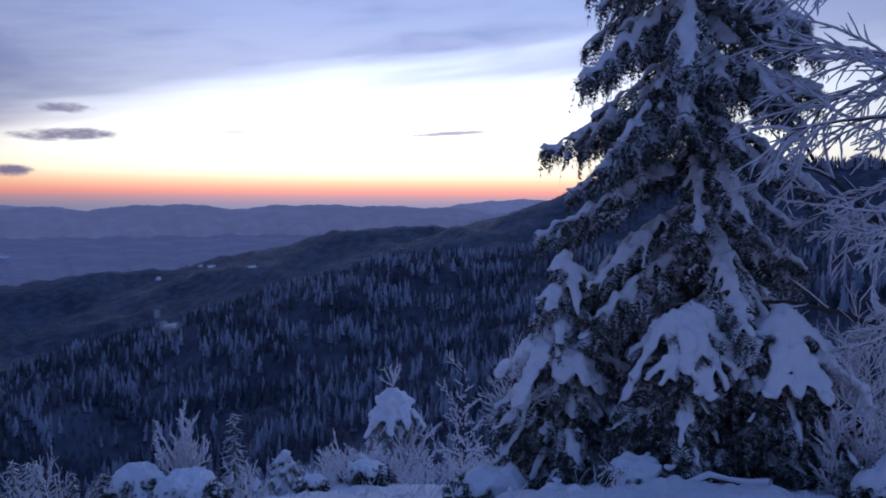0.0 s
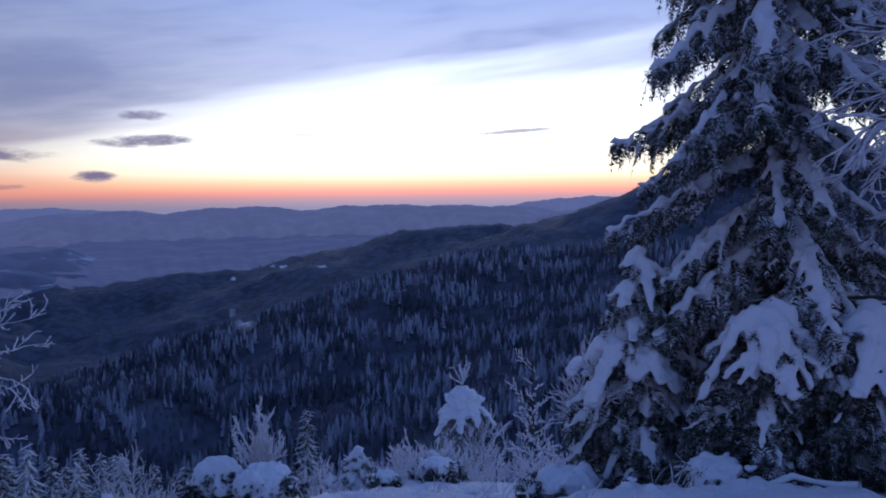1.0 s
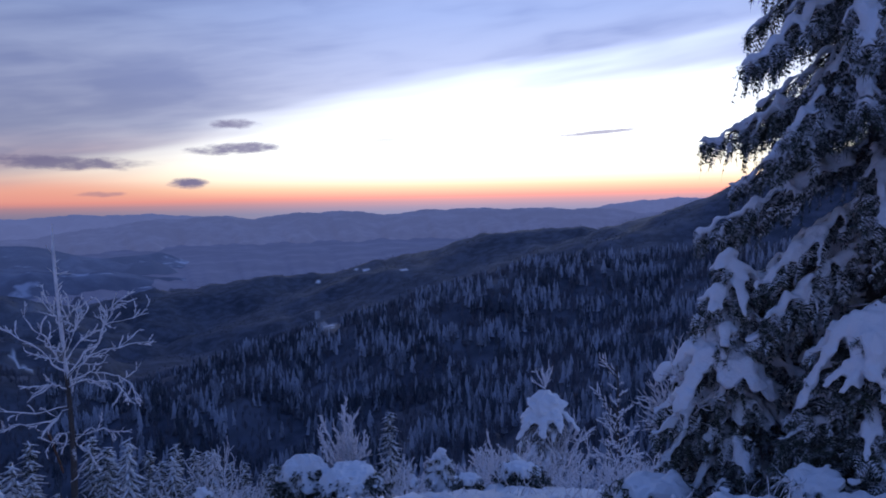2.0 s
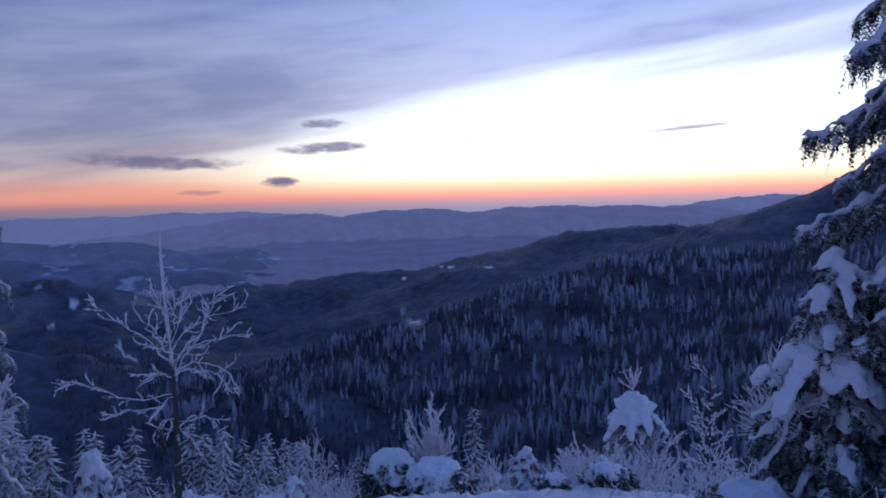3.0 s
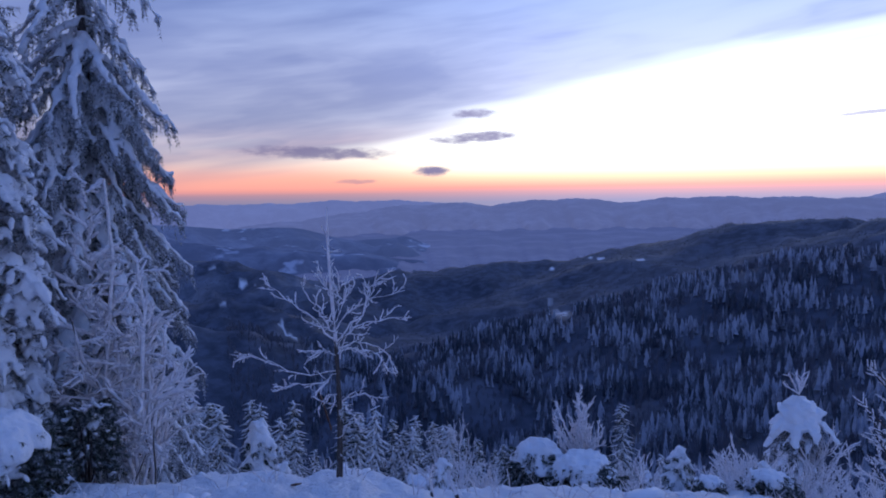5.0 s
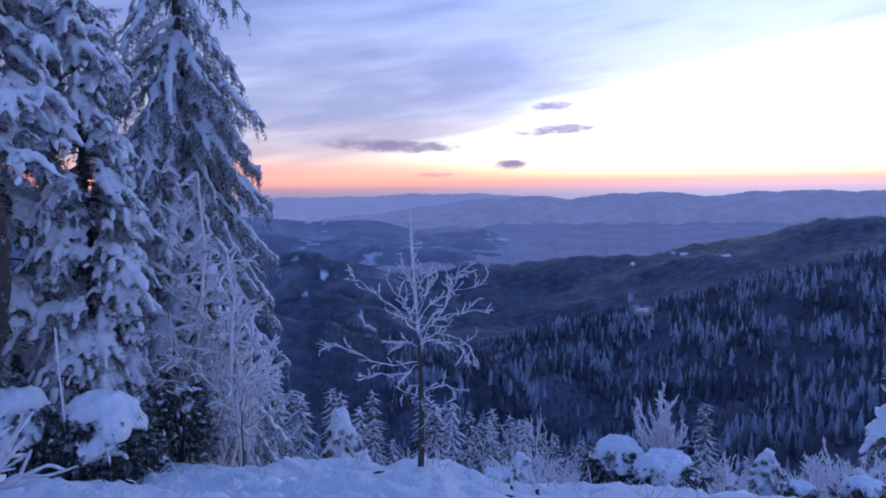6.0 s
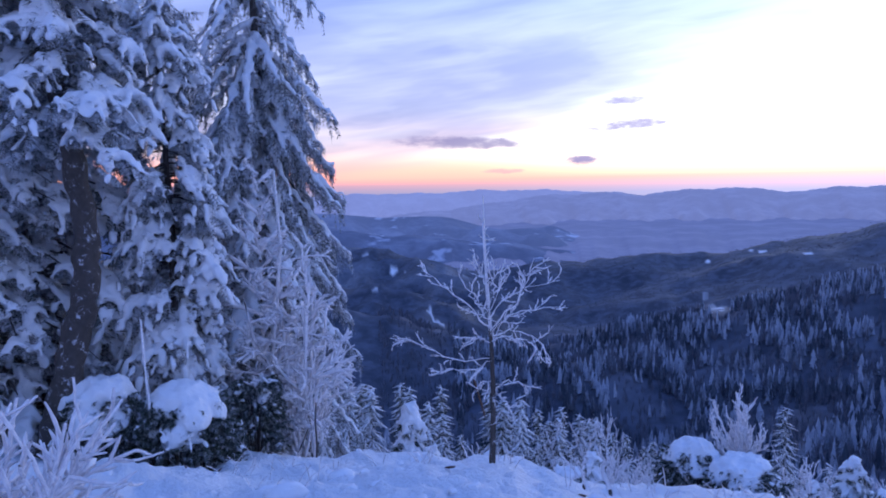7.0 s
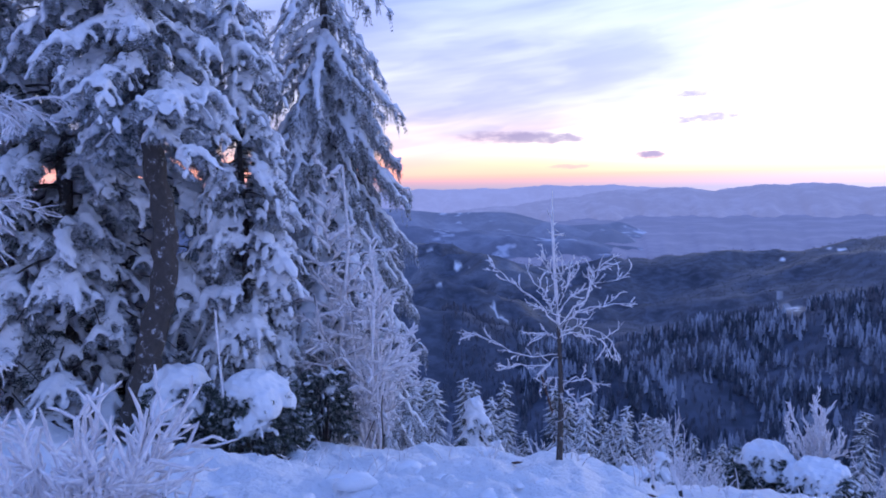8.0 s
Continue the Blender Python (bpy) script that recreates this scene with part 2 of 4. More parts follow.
def tubes(paths, sides=5):
    """Round tapering tubes as quads. paths: (points (n, 3), radii (n,))."""
    by_size = {}
    for p, r in paths:
        by_size.setdefault(len(p), []).append((p, r))
    ang = np.arange(sides) * 2 * math.pi / sides
    vs, fs, n = [], [], 0
    for k, some in by_size.items():
        p, r = np.array([q[0] for q in some], float), np.array([q[1] for q in some], float)
        d = np.gradient(p, axis=1)
        d /= np.maximum(np.linalg.norm(d, axis=2, keepdims=True), 1e-9)
        ref = np.eye(3)[np.argmin(np.abs(d).max(axis=1), axis=1)][:, None]
        a = np.cross(d, ref)
        a /= np.maximum(np.linalg.norm(a, axis=2, keepdims=True), 1e-9)
        b = np.cross(d, a)
        v = p[:, :, None] + r[:, :, None, None] * (np.cos(ang)[None, None, :, None] * a[:, :, None] + np.sin(ang)[None, None, :, None] * b[:, :, None])
        i, j = np.meshgrid(np.arange(k - 1), np.arange(sides), indexing="ij")
        q = np.stack([i * sides + j, i * sides + (j + 1) % sides, (i + 1) * sides + (j + 1) % sides, (i + 1) * sides + j], -1).reshape(-1, 4)
        vs.append(v.reshape(-1, 3))
        fs.append((q[None] + (np.arange(len(some)) * k * sides)[:, None, None] + n).reshape(-1, 4))
        n += len(some) * k * sides
    return np.concatenate(vs), np.concatenate(fs)


def blended(shape, voxel, seed=0, relief=0.0055):
    """Lumps run together into one soft skin of snow, with fine relief; triangles."""
    me = bpy.data.meshes.new("blend")
    me.from_pydata(shape[0].tolist(), [], shape[1].tolist())
    ob = new("blend", me)
    skin = ob.modifiers.new("skin", "REMESH")
    skin.mode, skin.voxel_size, skin.use_smooth_shade = "VOXEL", voxel, True
    made = ob.evaluated_get(bpy.context.evaluated_depsgraph_get()).to_mesh()
    v = np.empty(len(made.vertices) * 3, np.float32)
    made.vertices.foreach_get("co", v)
    made.calc_loop_triangles()
    f = np.empty(len(made.loop_triangles) * 3, np.int32)
    made.loop_triangles.foreach_get("vertices", f)
    bpy.data.objects.remove(ob)
    bpy.data.meshes.remove(me)
    v = v.reshape(-1, 3).astype(float)
    g = np.random.RandomState(seed)
    for size in (0.24, 0.14, 0.085):
        for _ in range(4):
            k = unit(g.normal(0, 1, 3)) * 6.283 / size
            v[:, 2] += relief * size / 0.13 * np.sin(v @ k + g.uniform(0, 6.28))
    return v, f.reshape(-1, 3)


def unit(v):
    v = np.asarray(v, float)
    return v / max(np.linalg.norm(v), 1e-9)


# ---------------------------------------------------------------- the lie of the land
def polar(az, r, el):
    """A place by azimuth to the left of north, distance and angle of height seen from the lookout."""
    a = radians(az)
    return (-r * math.sin(a), r * math.cos(a), EYE + r * math.tan(radians(el)))


RIDGES = [  # crest line as (azimuth, distance, height angle), slope of its sides, softness
    ([(-40, 620, -0.5), (-25, 800, -2.2), (-10, 980, -4.3), (-5, 980, -4.2), (0, 960, -4.3), (3, 930, -5.0), (6, 900, -6.2), (9, 880, -7.2), (12, 860, -8.8), (16, 830, -10.4), (20, 800, -11.7), (26, 760, -12.9), (32, 720, -14.2)], 0.30),
    ([(-60, 1300, 2.0), (-38, 1400, 2.3), (-26, 1450, 2.4), (-20, 1450, 2.2), (-12.2, 1450, 1.9)], 0.55),
    ([(-9, 1480, 0.2), (-7, 1520, -0.9), (-4.5, 1560, -1.9), (-1.5, 1620, -2.5), (1.5, 1650, -2.15), (3.7, 1680, -1.9), (6.2, 1700, -2.3), (10, 1720, -3.6), (16, 1750, -4.5), (19, 1780, -5.1), (22, 1800, -5.35), (24.6, 1800, -5.15), (27, 1800, -5.5), (30, 1780, -5.6), (33, 1750, -6.7), (37, 1700, -8.6)], 0.26),
    ([(62, 1500, -5.6), (56, 1420, -6.2), (50.3, 1330, -7.0), (47.7, 1270, -7.5), (45, 1200, -8.25), (42.9, 1130, -9.6), (41.6, 1050, -10.9), (40.7, 1000, -12.0)], 0.36),
    ([(62, 2250, -4.1), (51, 2150, -4.42), (48.5, 2080, -4.57), (45.9, 1980, -4.97), (42.8, 1820, -5.67), (40.7, 1680, -6.78), (38.9, 1540, -7.66), (37.6, 1430, -8.7)], 0.34),
    ([(58, 960, -8.2), (51.2, 930, -9.2), (46.9, 900, -10.2), (44.2, 880, -11.5), (41.6, 850, -12.9)], 0.34),
    ([(52, 2120, -5.4), (48.0, 1900, -5.9), (46.0, 1760, -6.7), (44.6, 1640, -7.7)], 0.34),
]


def wavy(x, y, size, seed, octaves=4):
    """Smooth random relief from crossing waves."""
    g = np.random.RandomState(seed)
    out = np.zeros_like(x)
    for o in range(octaves):
        s, amp = size / 1.9 ** o, 0.55 ** o
        for _ in range(4):
            a, ph = g.uniform(0, 6.283, 2)
            u = (x * math.cos(a) + y * math.sin(a)) * 6.283 / s + ph
            vv = (x * math.sin(a) - y * math.cos(a)) * 6.283 / (s * g.uniform(1.2, 2.4)) + ph * 2
            out += amp * 0.25 * np.sin(u + 1.1 * np.sin(vv))
    return out


def soft(s, width=1.0):
    return width * np.logaddexp(0, s / width)


def land(x, y):
    """Height of the ground."""
    x, y = np.asarray(x, float), np.asarray(y, float)
    r = np.hypot(x, y)
    s = y + 0.15 * np.maximum(x, 0)
    near = -(0.41 * soft(s - 4.5, 0.6) + 0.24 * soft(s - 90, 8)) - 0.253 * soft(np.minimum(-x, 60) - 2.0, 0.4) * np.clip(0.25 * y, 0.1, 1)
    near = near - 0.008 * np.clip(r - 30, 0, None) * (s < 0)
    floor = np.interp(r, [0, 1900, 2700, 5000], [-240, -250, -240, -236]) + (8 * wavy(x, y, 420, 3) if r.max() > 100 else 0.0)
    h = np.maximum(near, floor)
    far = bool((r > 150).any())
    relief = np.clip((r - 300) / 600, 0, 1) * (9 * wavy(x, y, 260, 11) + 3.0 * wavy(x, y, 70, 12)) if far else 0.0
    spurs = np.clip((r - 850) / 300, 0, 1) * np.clip((np.degrees(np.arctan2(-x, y)) - 26) / 10, 0, 1)
    relief = relief + spurs * (14 - 42 * np.abs(wavy(x, y, 330, 13, 3))) if far else relief
    for crest, slope in RIDGES if far else ():
        pts = np.array([polar(*c) for c in crest])
        best = np.full(x.shape, -1e9)
        for a, b in zip(pts[:-1], pts[1:]):
            d = b[:2] - a[:2]
            u = np.clip(((x - a[0]) * d[0] + (y - a[1]) * d[1]) / (d @ d), 0, 1)
            dist = np.hypot(x - a[0] - u * d[0], y - a[1] - u * d[1])
            best = np.maximum(best, a[2] + u * (b[2] - a[2]) - slope * (np.sqrt(dist * dist + 900) - 30))
        h = np.where(r > 150, np.maximum(h, best + relief), h)
    # the bank falls away sooner straight ahead
    left = np.degrees(np.arctan2(-x, y))
    dip = np.clip((r - 3.2) / 2.3, 0, 1) * np.clip((12.0 - r) / 3.0, 0, 1) * np.clip((left + 9) / 6, 0, 1) * np.clip((38 - left) / 6, 0, 1)
    h = h - 0.24 * dip * (y > 0)
    # the shoulder that carries on past the frosted thicket
    shoulder = np.clip((r - 7.5) / 3, 0, 1) * np.clip((14.0 - r) / 3, 0, 1) * np.clip((left - 34) / 8, 0, 1) * np.clip((64 - left) / 6, 0, 1)
    h = h + 0.24 * shoulder * (y > 0)
    # trampled and drifted snow round the lookout
    fade = np.exp(-(r / 26) ** 2)
    h = h + fade * np.clip(r / 2.0, 0, 1) * (np.clip(r / 60, 0.06, 0.14) * wavy(x, y, 2.9, 21, 3) + 0.05 * wavy(x, y, 0.62, 22, 3) + 0.022 * wavy(x, y, 0.21, 23, 2))
    return h


def ground_at(x, y):
    return float(land(np.array([x]), np.array([y]))[0])


def az_place(az, d):
    a = radians(az)
    return (-d * math.sin(a), d * math.cos(a))


az_fine = np.linspace(-42, 92, 420)
az_grid = np.concatenate([np.linspace(-268, -44, 60), az_fine])
az_grid = np.sort(np.unique(np.round(az_grid, 4)))
az_grid = az_grid[az_grid < 92]
r_grid = np.concatenate([[0.0], np.geomspace(0.6, 30, 210), np.geomspace(31, 4900, 220)])
A, R = np.meshgrid(np.radians(az_grid), r_grid, indexing="ij")
GX, GY = -R * np.sin(A), R * np.cos(A)
GZ = land(GX, GY)
na, nr = A.shape
i, j = np.meshgrid(np.arange(na), np.arange(nr - 1), indexing="ij")
i2 = (i + 1) % na
quads = np.stack([i * nr + j, i * nr + j + 1, i2 * nr + j + 1, i2 * nr + j], -1).reshape(-1, 4)
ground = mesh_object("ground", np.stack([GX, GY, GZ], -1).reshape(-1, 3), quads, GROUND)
cover = np.clip((R - 26) / 10, 0, 1)
EL = np.degrees(np.arctan2(GZ - EYE, R))
CLEARINGS = [  # azimuth, height angle, half width, half height, least cover
    (21.2, -8.3, 0.35, 0.6, 0.5), (20.4, -9.1, 0.9, 0.45, 0.48), (41.9, -9.5, 0.3, 0.7, 0.4), (41.1, -10.6, 0.5, 0.25, 0.3), (17.7, -4.95, 0.7, 0.13, 0.2), (21.3, -5.7, 0.5, 0.15, 0.2), (14.5, -5.0, 0.5, 0.15, 0.3),
    (41.3, -4.0, 0.9, 0.16, 0.3), (42.4, -3.65, 0.5, 0.12, 0.3), (44.4, -6.4, 1.0, 0.22, 0.25), (47.5, -5.0, 1.6, 0.25, 0.36), (45.6, -3.1, 0.7, 0.14, 0.3), (38.5, -6.8, 1.2, 0.2, 0.4), (46.5, -7.7, 1.5, 0.2, 0.4)]
for ca, ce, wa, we, least in CLEARINGS:
    q = ((np.degrees(A) - ca) / wa) ** 2 + ((EL - ce) / we) ** 2
    cover = np.where(R > 700, np.minimum(cover, np.clip(least + 0.45 * (q ** 1.5 + 0.4 * wavy(GX, GY, 40, 43)), 0, 1)), cover)
att = ground.data.attributes.new("cover", "FLOAT", "POINT")
att.data.foreach_set("value", cover.astype(np.float32).ravel())
# paled with distance: haze put into the ground colour, plus a little snow dusting near
frost_haze = np.clip((R - 2050) / 600, 0, 1) * (0.55 + 0.3 * wavy(GX, GY, 600, 44)) + np.where(R < 1050, 0.06 + 0.1 * wavy(GX, GY, 120, 47), 0)
frost_haze = np.where((R > 1050) & (R < 1950), 0.02 + 0.06 * wavy(GX, GY, 200, 46), frost_haze)
frost_haze = np.where((np.degrees(A) > 36) & (R > 1500), np.maximum(frost_haze, 0.10 + 0.35 * wavy(GX, GY, 260, 45)), frost_haze)
att = ground.data.attributes.new("frost_haze", "FLOAT", "POINT")
att.data.foreach_set("value", np.clip(frost_haze, 0, 1).astype(np.float32).ravel())
tagged(ground, "snow-covered hillside falling into a wooded valley", "ground", kind="structure")


# far ranges beyond the plain
def far_range(label, skyline, r, depth, mat, seed, foot=-250.0, gully=10.0, ragged=0.05, rows=26):
    """A far range, its dusk haze glowing from the material. skyline: azimuth and height angle of its crest."""
    skyline = sorted(skyline)
    az = np.linspace(skyline[0][0], skyline[-1][0], 420)
    el = np.interp(az, [q[0] for q in skyline], [q[1] for q in skyline])
    soften = np.array([1, 2, 3, 4, 3, 2, 1]) / 16
    el = np.convolve(np.pad(el, 3, mode="edge"), soften, mode="valid")
    g = np.random.RandomState(seed)
    el = el + sum(ragged / (k + 1) * np.sin(az * (1.3 * 2 ** k) + g.uniform(0, 6.28)) for k in range(5))
    top = EYE + r * np.tan(np.radians(el))
    lines = []
    for t in np.linspace(0, 1, rows):
        rr = r - depth * t * (1 + 0.10 * np.sin(az * 1.7 + 3 * t) + 0.05 * np.sin(az * 5.1 + 7 * t))
        x, y = -rr * np.sin(np.radians(az)), rr * np.cos(np.radians(az))
        z = top + (foot - top) * t ** 1.15 + gully * wavy(x, y, 520, seed + 70, 3) * min(1.0, 3 * t)
        lines.append(np.stack([x, y, z], -1))
    lines = [lines[0] * np.array([1.03, 1.03, 1.0]) - np.array([0, 0, 160])] + lines
    v = np.array(lines)
    m, n = v.shape[:2]
    i, j = np.meshgrid(np.arange(m - 1), np.arange(n - 1), indexing="ij")
    f = np.stack([i * n + j, (i + 1) * n + j, (i + 1) * n + j + 1, i * n + j + 1], -1).reshape(-1, 4)
    ob = mesh_object("backdrop", v.reshape(-1, 3), f, mat)
    tagged(ob, label, "mountains", kind="structure")


# each range and the plain emit their own step of blue haze
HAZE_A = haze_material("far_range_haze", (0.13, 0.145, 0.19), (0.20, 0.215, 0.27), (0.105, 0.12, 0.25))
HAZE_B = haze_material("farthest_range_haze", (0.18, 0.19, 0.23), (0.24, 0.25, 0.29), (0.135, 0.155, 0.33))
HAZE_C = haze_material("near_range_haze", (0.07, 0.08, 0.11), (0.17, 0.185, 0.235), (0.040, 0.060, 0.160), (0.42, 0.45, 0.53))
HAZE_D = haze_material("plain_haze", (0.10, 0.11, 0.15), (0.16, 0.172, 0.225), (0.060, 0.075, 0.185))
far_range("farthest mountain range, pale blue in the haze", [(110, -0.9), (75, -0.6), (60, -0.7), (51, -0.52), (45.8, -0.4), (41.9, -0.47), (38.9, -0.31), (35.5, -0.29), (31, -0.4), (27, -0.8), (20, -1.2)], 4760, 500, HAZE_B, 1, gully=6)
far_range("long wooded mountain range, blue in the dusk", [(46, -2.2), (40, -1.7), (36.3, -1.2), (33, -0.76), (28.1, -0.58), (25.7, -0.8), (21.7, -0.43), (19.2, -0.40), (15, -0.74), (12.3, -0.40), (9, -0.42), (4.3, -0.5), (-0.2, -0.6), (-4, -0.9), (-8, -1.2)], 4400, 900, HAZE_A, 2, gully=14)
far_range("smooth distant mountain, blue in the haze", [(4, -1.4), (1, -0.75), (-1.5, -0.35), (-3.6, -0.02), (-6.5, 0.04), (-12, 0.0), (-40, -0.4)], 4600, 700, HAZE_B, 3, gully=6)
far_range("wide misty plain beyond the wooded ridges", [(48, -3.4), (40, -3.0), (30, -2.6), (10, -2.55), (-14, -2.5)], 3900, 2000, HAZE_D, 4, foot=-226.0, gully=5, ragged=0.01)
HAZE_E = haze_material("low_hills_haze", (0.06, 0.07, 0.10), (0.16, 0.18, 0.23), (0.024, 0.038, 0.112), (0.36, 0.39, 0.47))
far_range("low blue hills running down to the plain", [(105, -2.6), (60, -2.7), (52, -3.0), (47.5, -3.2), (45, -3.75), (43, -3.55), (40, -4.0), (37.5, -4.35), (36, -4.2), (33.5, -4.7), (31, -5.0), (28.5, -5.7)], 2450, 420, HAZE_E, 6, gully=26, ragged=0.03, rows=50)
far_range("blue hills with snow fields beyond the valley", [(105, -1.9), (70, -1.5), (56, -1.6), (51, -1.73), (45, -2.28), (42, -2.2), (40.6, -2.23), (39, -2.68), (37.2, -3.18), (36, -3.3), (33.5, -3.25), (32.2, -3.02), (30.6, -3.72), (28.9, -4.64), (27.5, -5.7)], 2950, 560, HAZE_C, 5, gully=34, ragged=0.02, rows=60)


# ---------------------------------------------------------------- woods on the far slopes
def conifers(spots, rng, tiers=6, sides=8):
    """Many small spruces: ragged star-shaped tiers round a stem. spots: x, y, z, height."""
    spots = np.asarray(spots)
    n = len(spots)
    vs, fs = [], []
    slim = rng.uniform(0.75, 1.25, (n, 1))
    for t in range(tiers):
        u = t / tiers
        low, top = 0.06 + 0.90 * u, min(0.06 + 0.90 * u + 2.1 / tiers, 1.0)
        rad = 0.175 * (1 - u) ** 0.85 + 0.012
        ang = np.arange(sides) * 2 * math.pi / sides + rng.uniform(0, 6.28, (n, 1))
        rr = rad * slim * rng.uniform(0.6, 1.25, (n, sides)) * np.where(np.arange(sides) % 2, 0.5, 1.05)
        ring = np.stack([rr * np.cos(ang), rr * np.sin(ang), low + 0.25 * (rad - rr) + rng.uniform(-0.03, 0.03, (n, sides))], -1)
        tip = np.zeros((n, 1, 3))
        tip[..., 2] = top
        vs.append(np.concatenate([tip, ring], 1))
        f = np.array([[0, 1 + k, 1 + (k + 1) % sides] for k in range(sides)])
        fs.append(f + t * (sides + 1))
    v = np.concatenate(vs, 1) * spots[:, None, 3:4] + spots[:, None, :3]
    f = np.concatenate(fs, 0)[None] + (np.arange(n) * tiers * (sides + 1))[:, None, None]
    frost = np.clip(0.52 + 0.50 * wavy(spots[:, 0], spots[:, 1], 90, 71, 3) + rng.normal(0, 0.26, n), 0, 1)
    return v.reshape(-1, 3), f.reshape(-1, 3), np.repeat(frost, tiers * (sides + 1))


def wood(name, shape, label):
    """One stand of conifers, each tree with its own share of frost."""
    ob = mesh_object(name, shape[0], shape[1], CONIFER, smooth=False)
    ob.data.attributes.new("frost", "FLOAT", "POINT").data.foreach_set("value", shape[2].astype(np.float32))
    return tagged(ob, label, "forest", kind="stuff")


def leafless(spots, rng, rods=11):
    """Leafless crowns as bundles of thin upright twigs."""
    spots = np.asarray(spots)
    n = len(spots)
    a = rng.uniform(0, 6.28, (n, rods))
    spread = rng.uniform(0.03, 0.30, (n, rods))
    base = np.stack([0.25 * spread * np.cos(a), 0.25 * spread * np.sin(a), rng.uniform(0.0, 0.45, (n, rods))], -1)
    tip = np.stack([spread * np.cos(a), spread * np.sin(a), 1.0 - 1.6 * spread ** 1.4 - rng.uniform(0, 0.15, (n, rods))], -1)
    b = a + rng.uniform(0.5, 2.5, (n, rods))
    wide = 0.05 * np.stack([np.cos(b), np.sin(b), np.zeros_like(b)], -1)
    tri = np.stack([base, tip, (base + tip) / 2 + wide], 2)
    v = tri * spots[:, None, None, 3:4] + spots[:, None, None, :3]
    v = v.reshape(-1, 3)
    return v, np.arange(len(v)).reshape(-1, 3)


def scatter(count, az, dist, high, rng, clump, seed, keep=0.0):
    a = rng.uniform(az[0], az[1], count * 3)
    r = np.sqrt(rng.uniform(dist[0] ** 2, dist[1] ** 2, count * 3))
    x, y = -r * np.sin(np.radians(a)), r * np.cos(np.radians(a))
    ok = wavy(x, y, clump, seed) + rng.uniform(-0.25, 0.25, len(x)) > keep
    up = np.degrees(np.arctan2(land(x, y) - EYE, r))
    for ca, ce, wa, we, _ in CLEARINGS:
        ok &= ~((((a - ca) / (wa * 1.1)) ** 2 + ((up - ce + 0.25) / (we * 1.1 + 0.25)) ** 2 < 1) & (r > 700))
    x, y = x[ok][:count], y[ok][:count]
    return np.stack([x, y, land(x, y) - 0.4, rng.uniform(high[0], high[1], len(x))], -1)


rng = np.random.RandomState(5)
spur = scatter(8200, (-34, 40), (330, 1010), (9, 19), rng, 120, 51, -0.03)
wood("spruce_wood", conifers(spur, rng, 5, 7), "dense spruce wood dusted with snow on the valley side")
bare = scatter(11000, (-34, 46), (300, 1050), (8, 15), rng, 190, 52, -0.7)
tagged(mesh_object("leafless_wood", *leafless(bare, rng), BROADLEAF, smooth=False), "leafless grey-brown wood between the spruces", "forest", kind="stuff")
middle = scatter(2600, (-20, 62), (95, 330), (5, 12), rng, 60, 56, -0.25)
wood("slope_spruces", conifers(middle, rng, 8, 10), "young spruces on the steep slope below the lookout")
crest = np.concatenate([scatter(1500, (-36, -12), (1380, 1520), (14, 22), rng, 120, 53, -0.3)])
wood("ridge_spruces", conifers(crest, rng), "spruces along the far ridge, dark against the sky")
far_bare = scatter(9000, (-10, 62), (1050, 2000), (3, 6), rng, 240, 55, -0.3)
tagged(mesh_object("ridge_leafless_wood", *leafless(far_bare, rng, 6), RIDGE_WOOD, smooth=False), "leafless wood on the far ridge", "forest", kind="stuff")


# ---------------------------------------------------------------- trees near the lookout
def patchy(p, scale, seed):
    return noise.noise(Vector((p[0] * scale + seed * 3.7, p[1] * scale, p[2] * scale * 1.3)))


def level(v):
    return v / np.maximum(np.linalg.norm(v, axis=-1, keepdims=True), 1e-9)


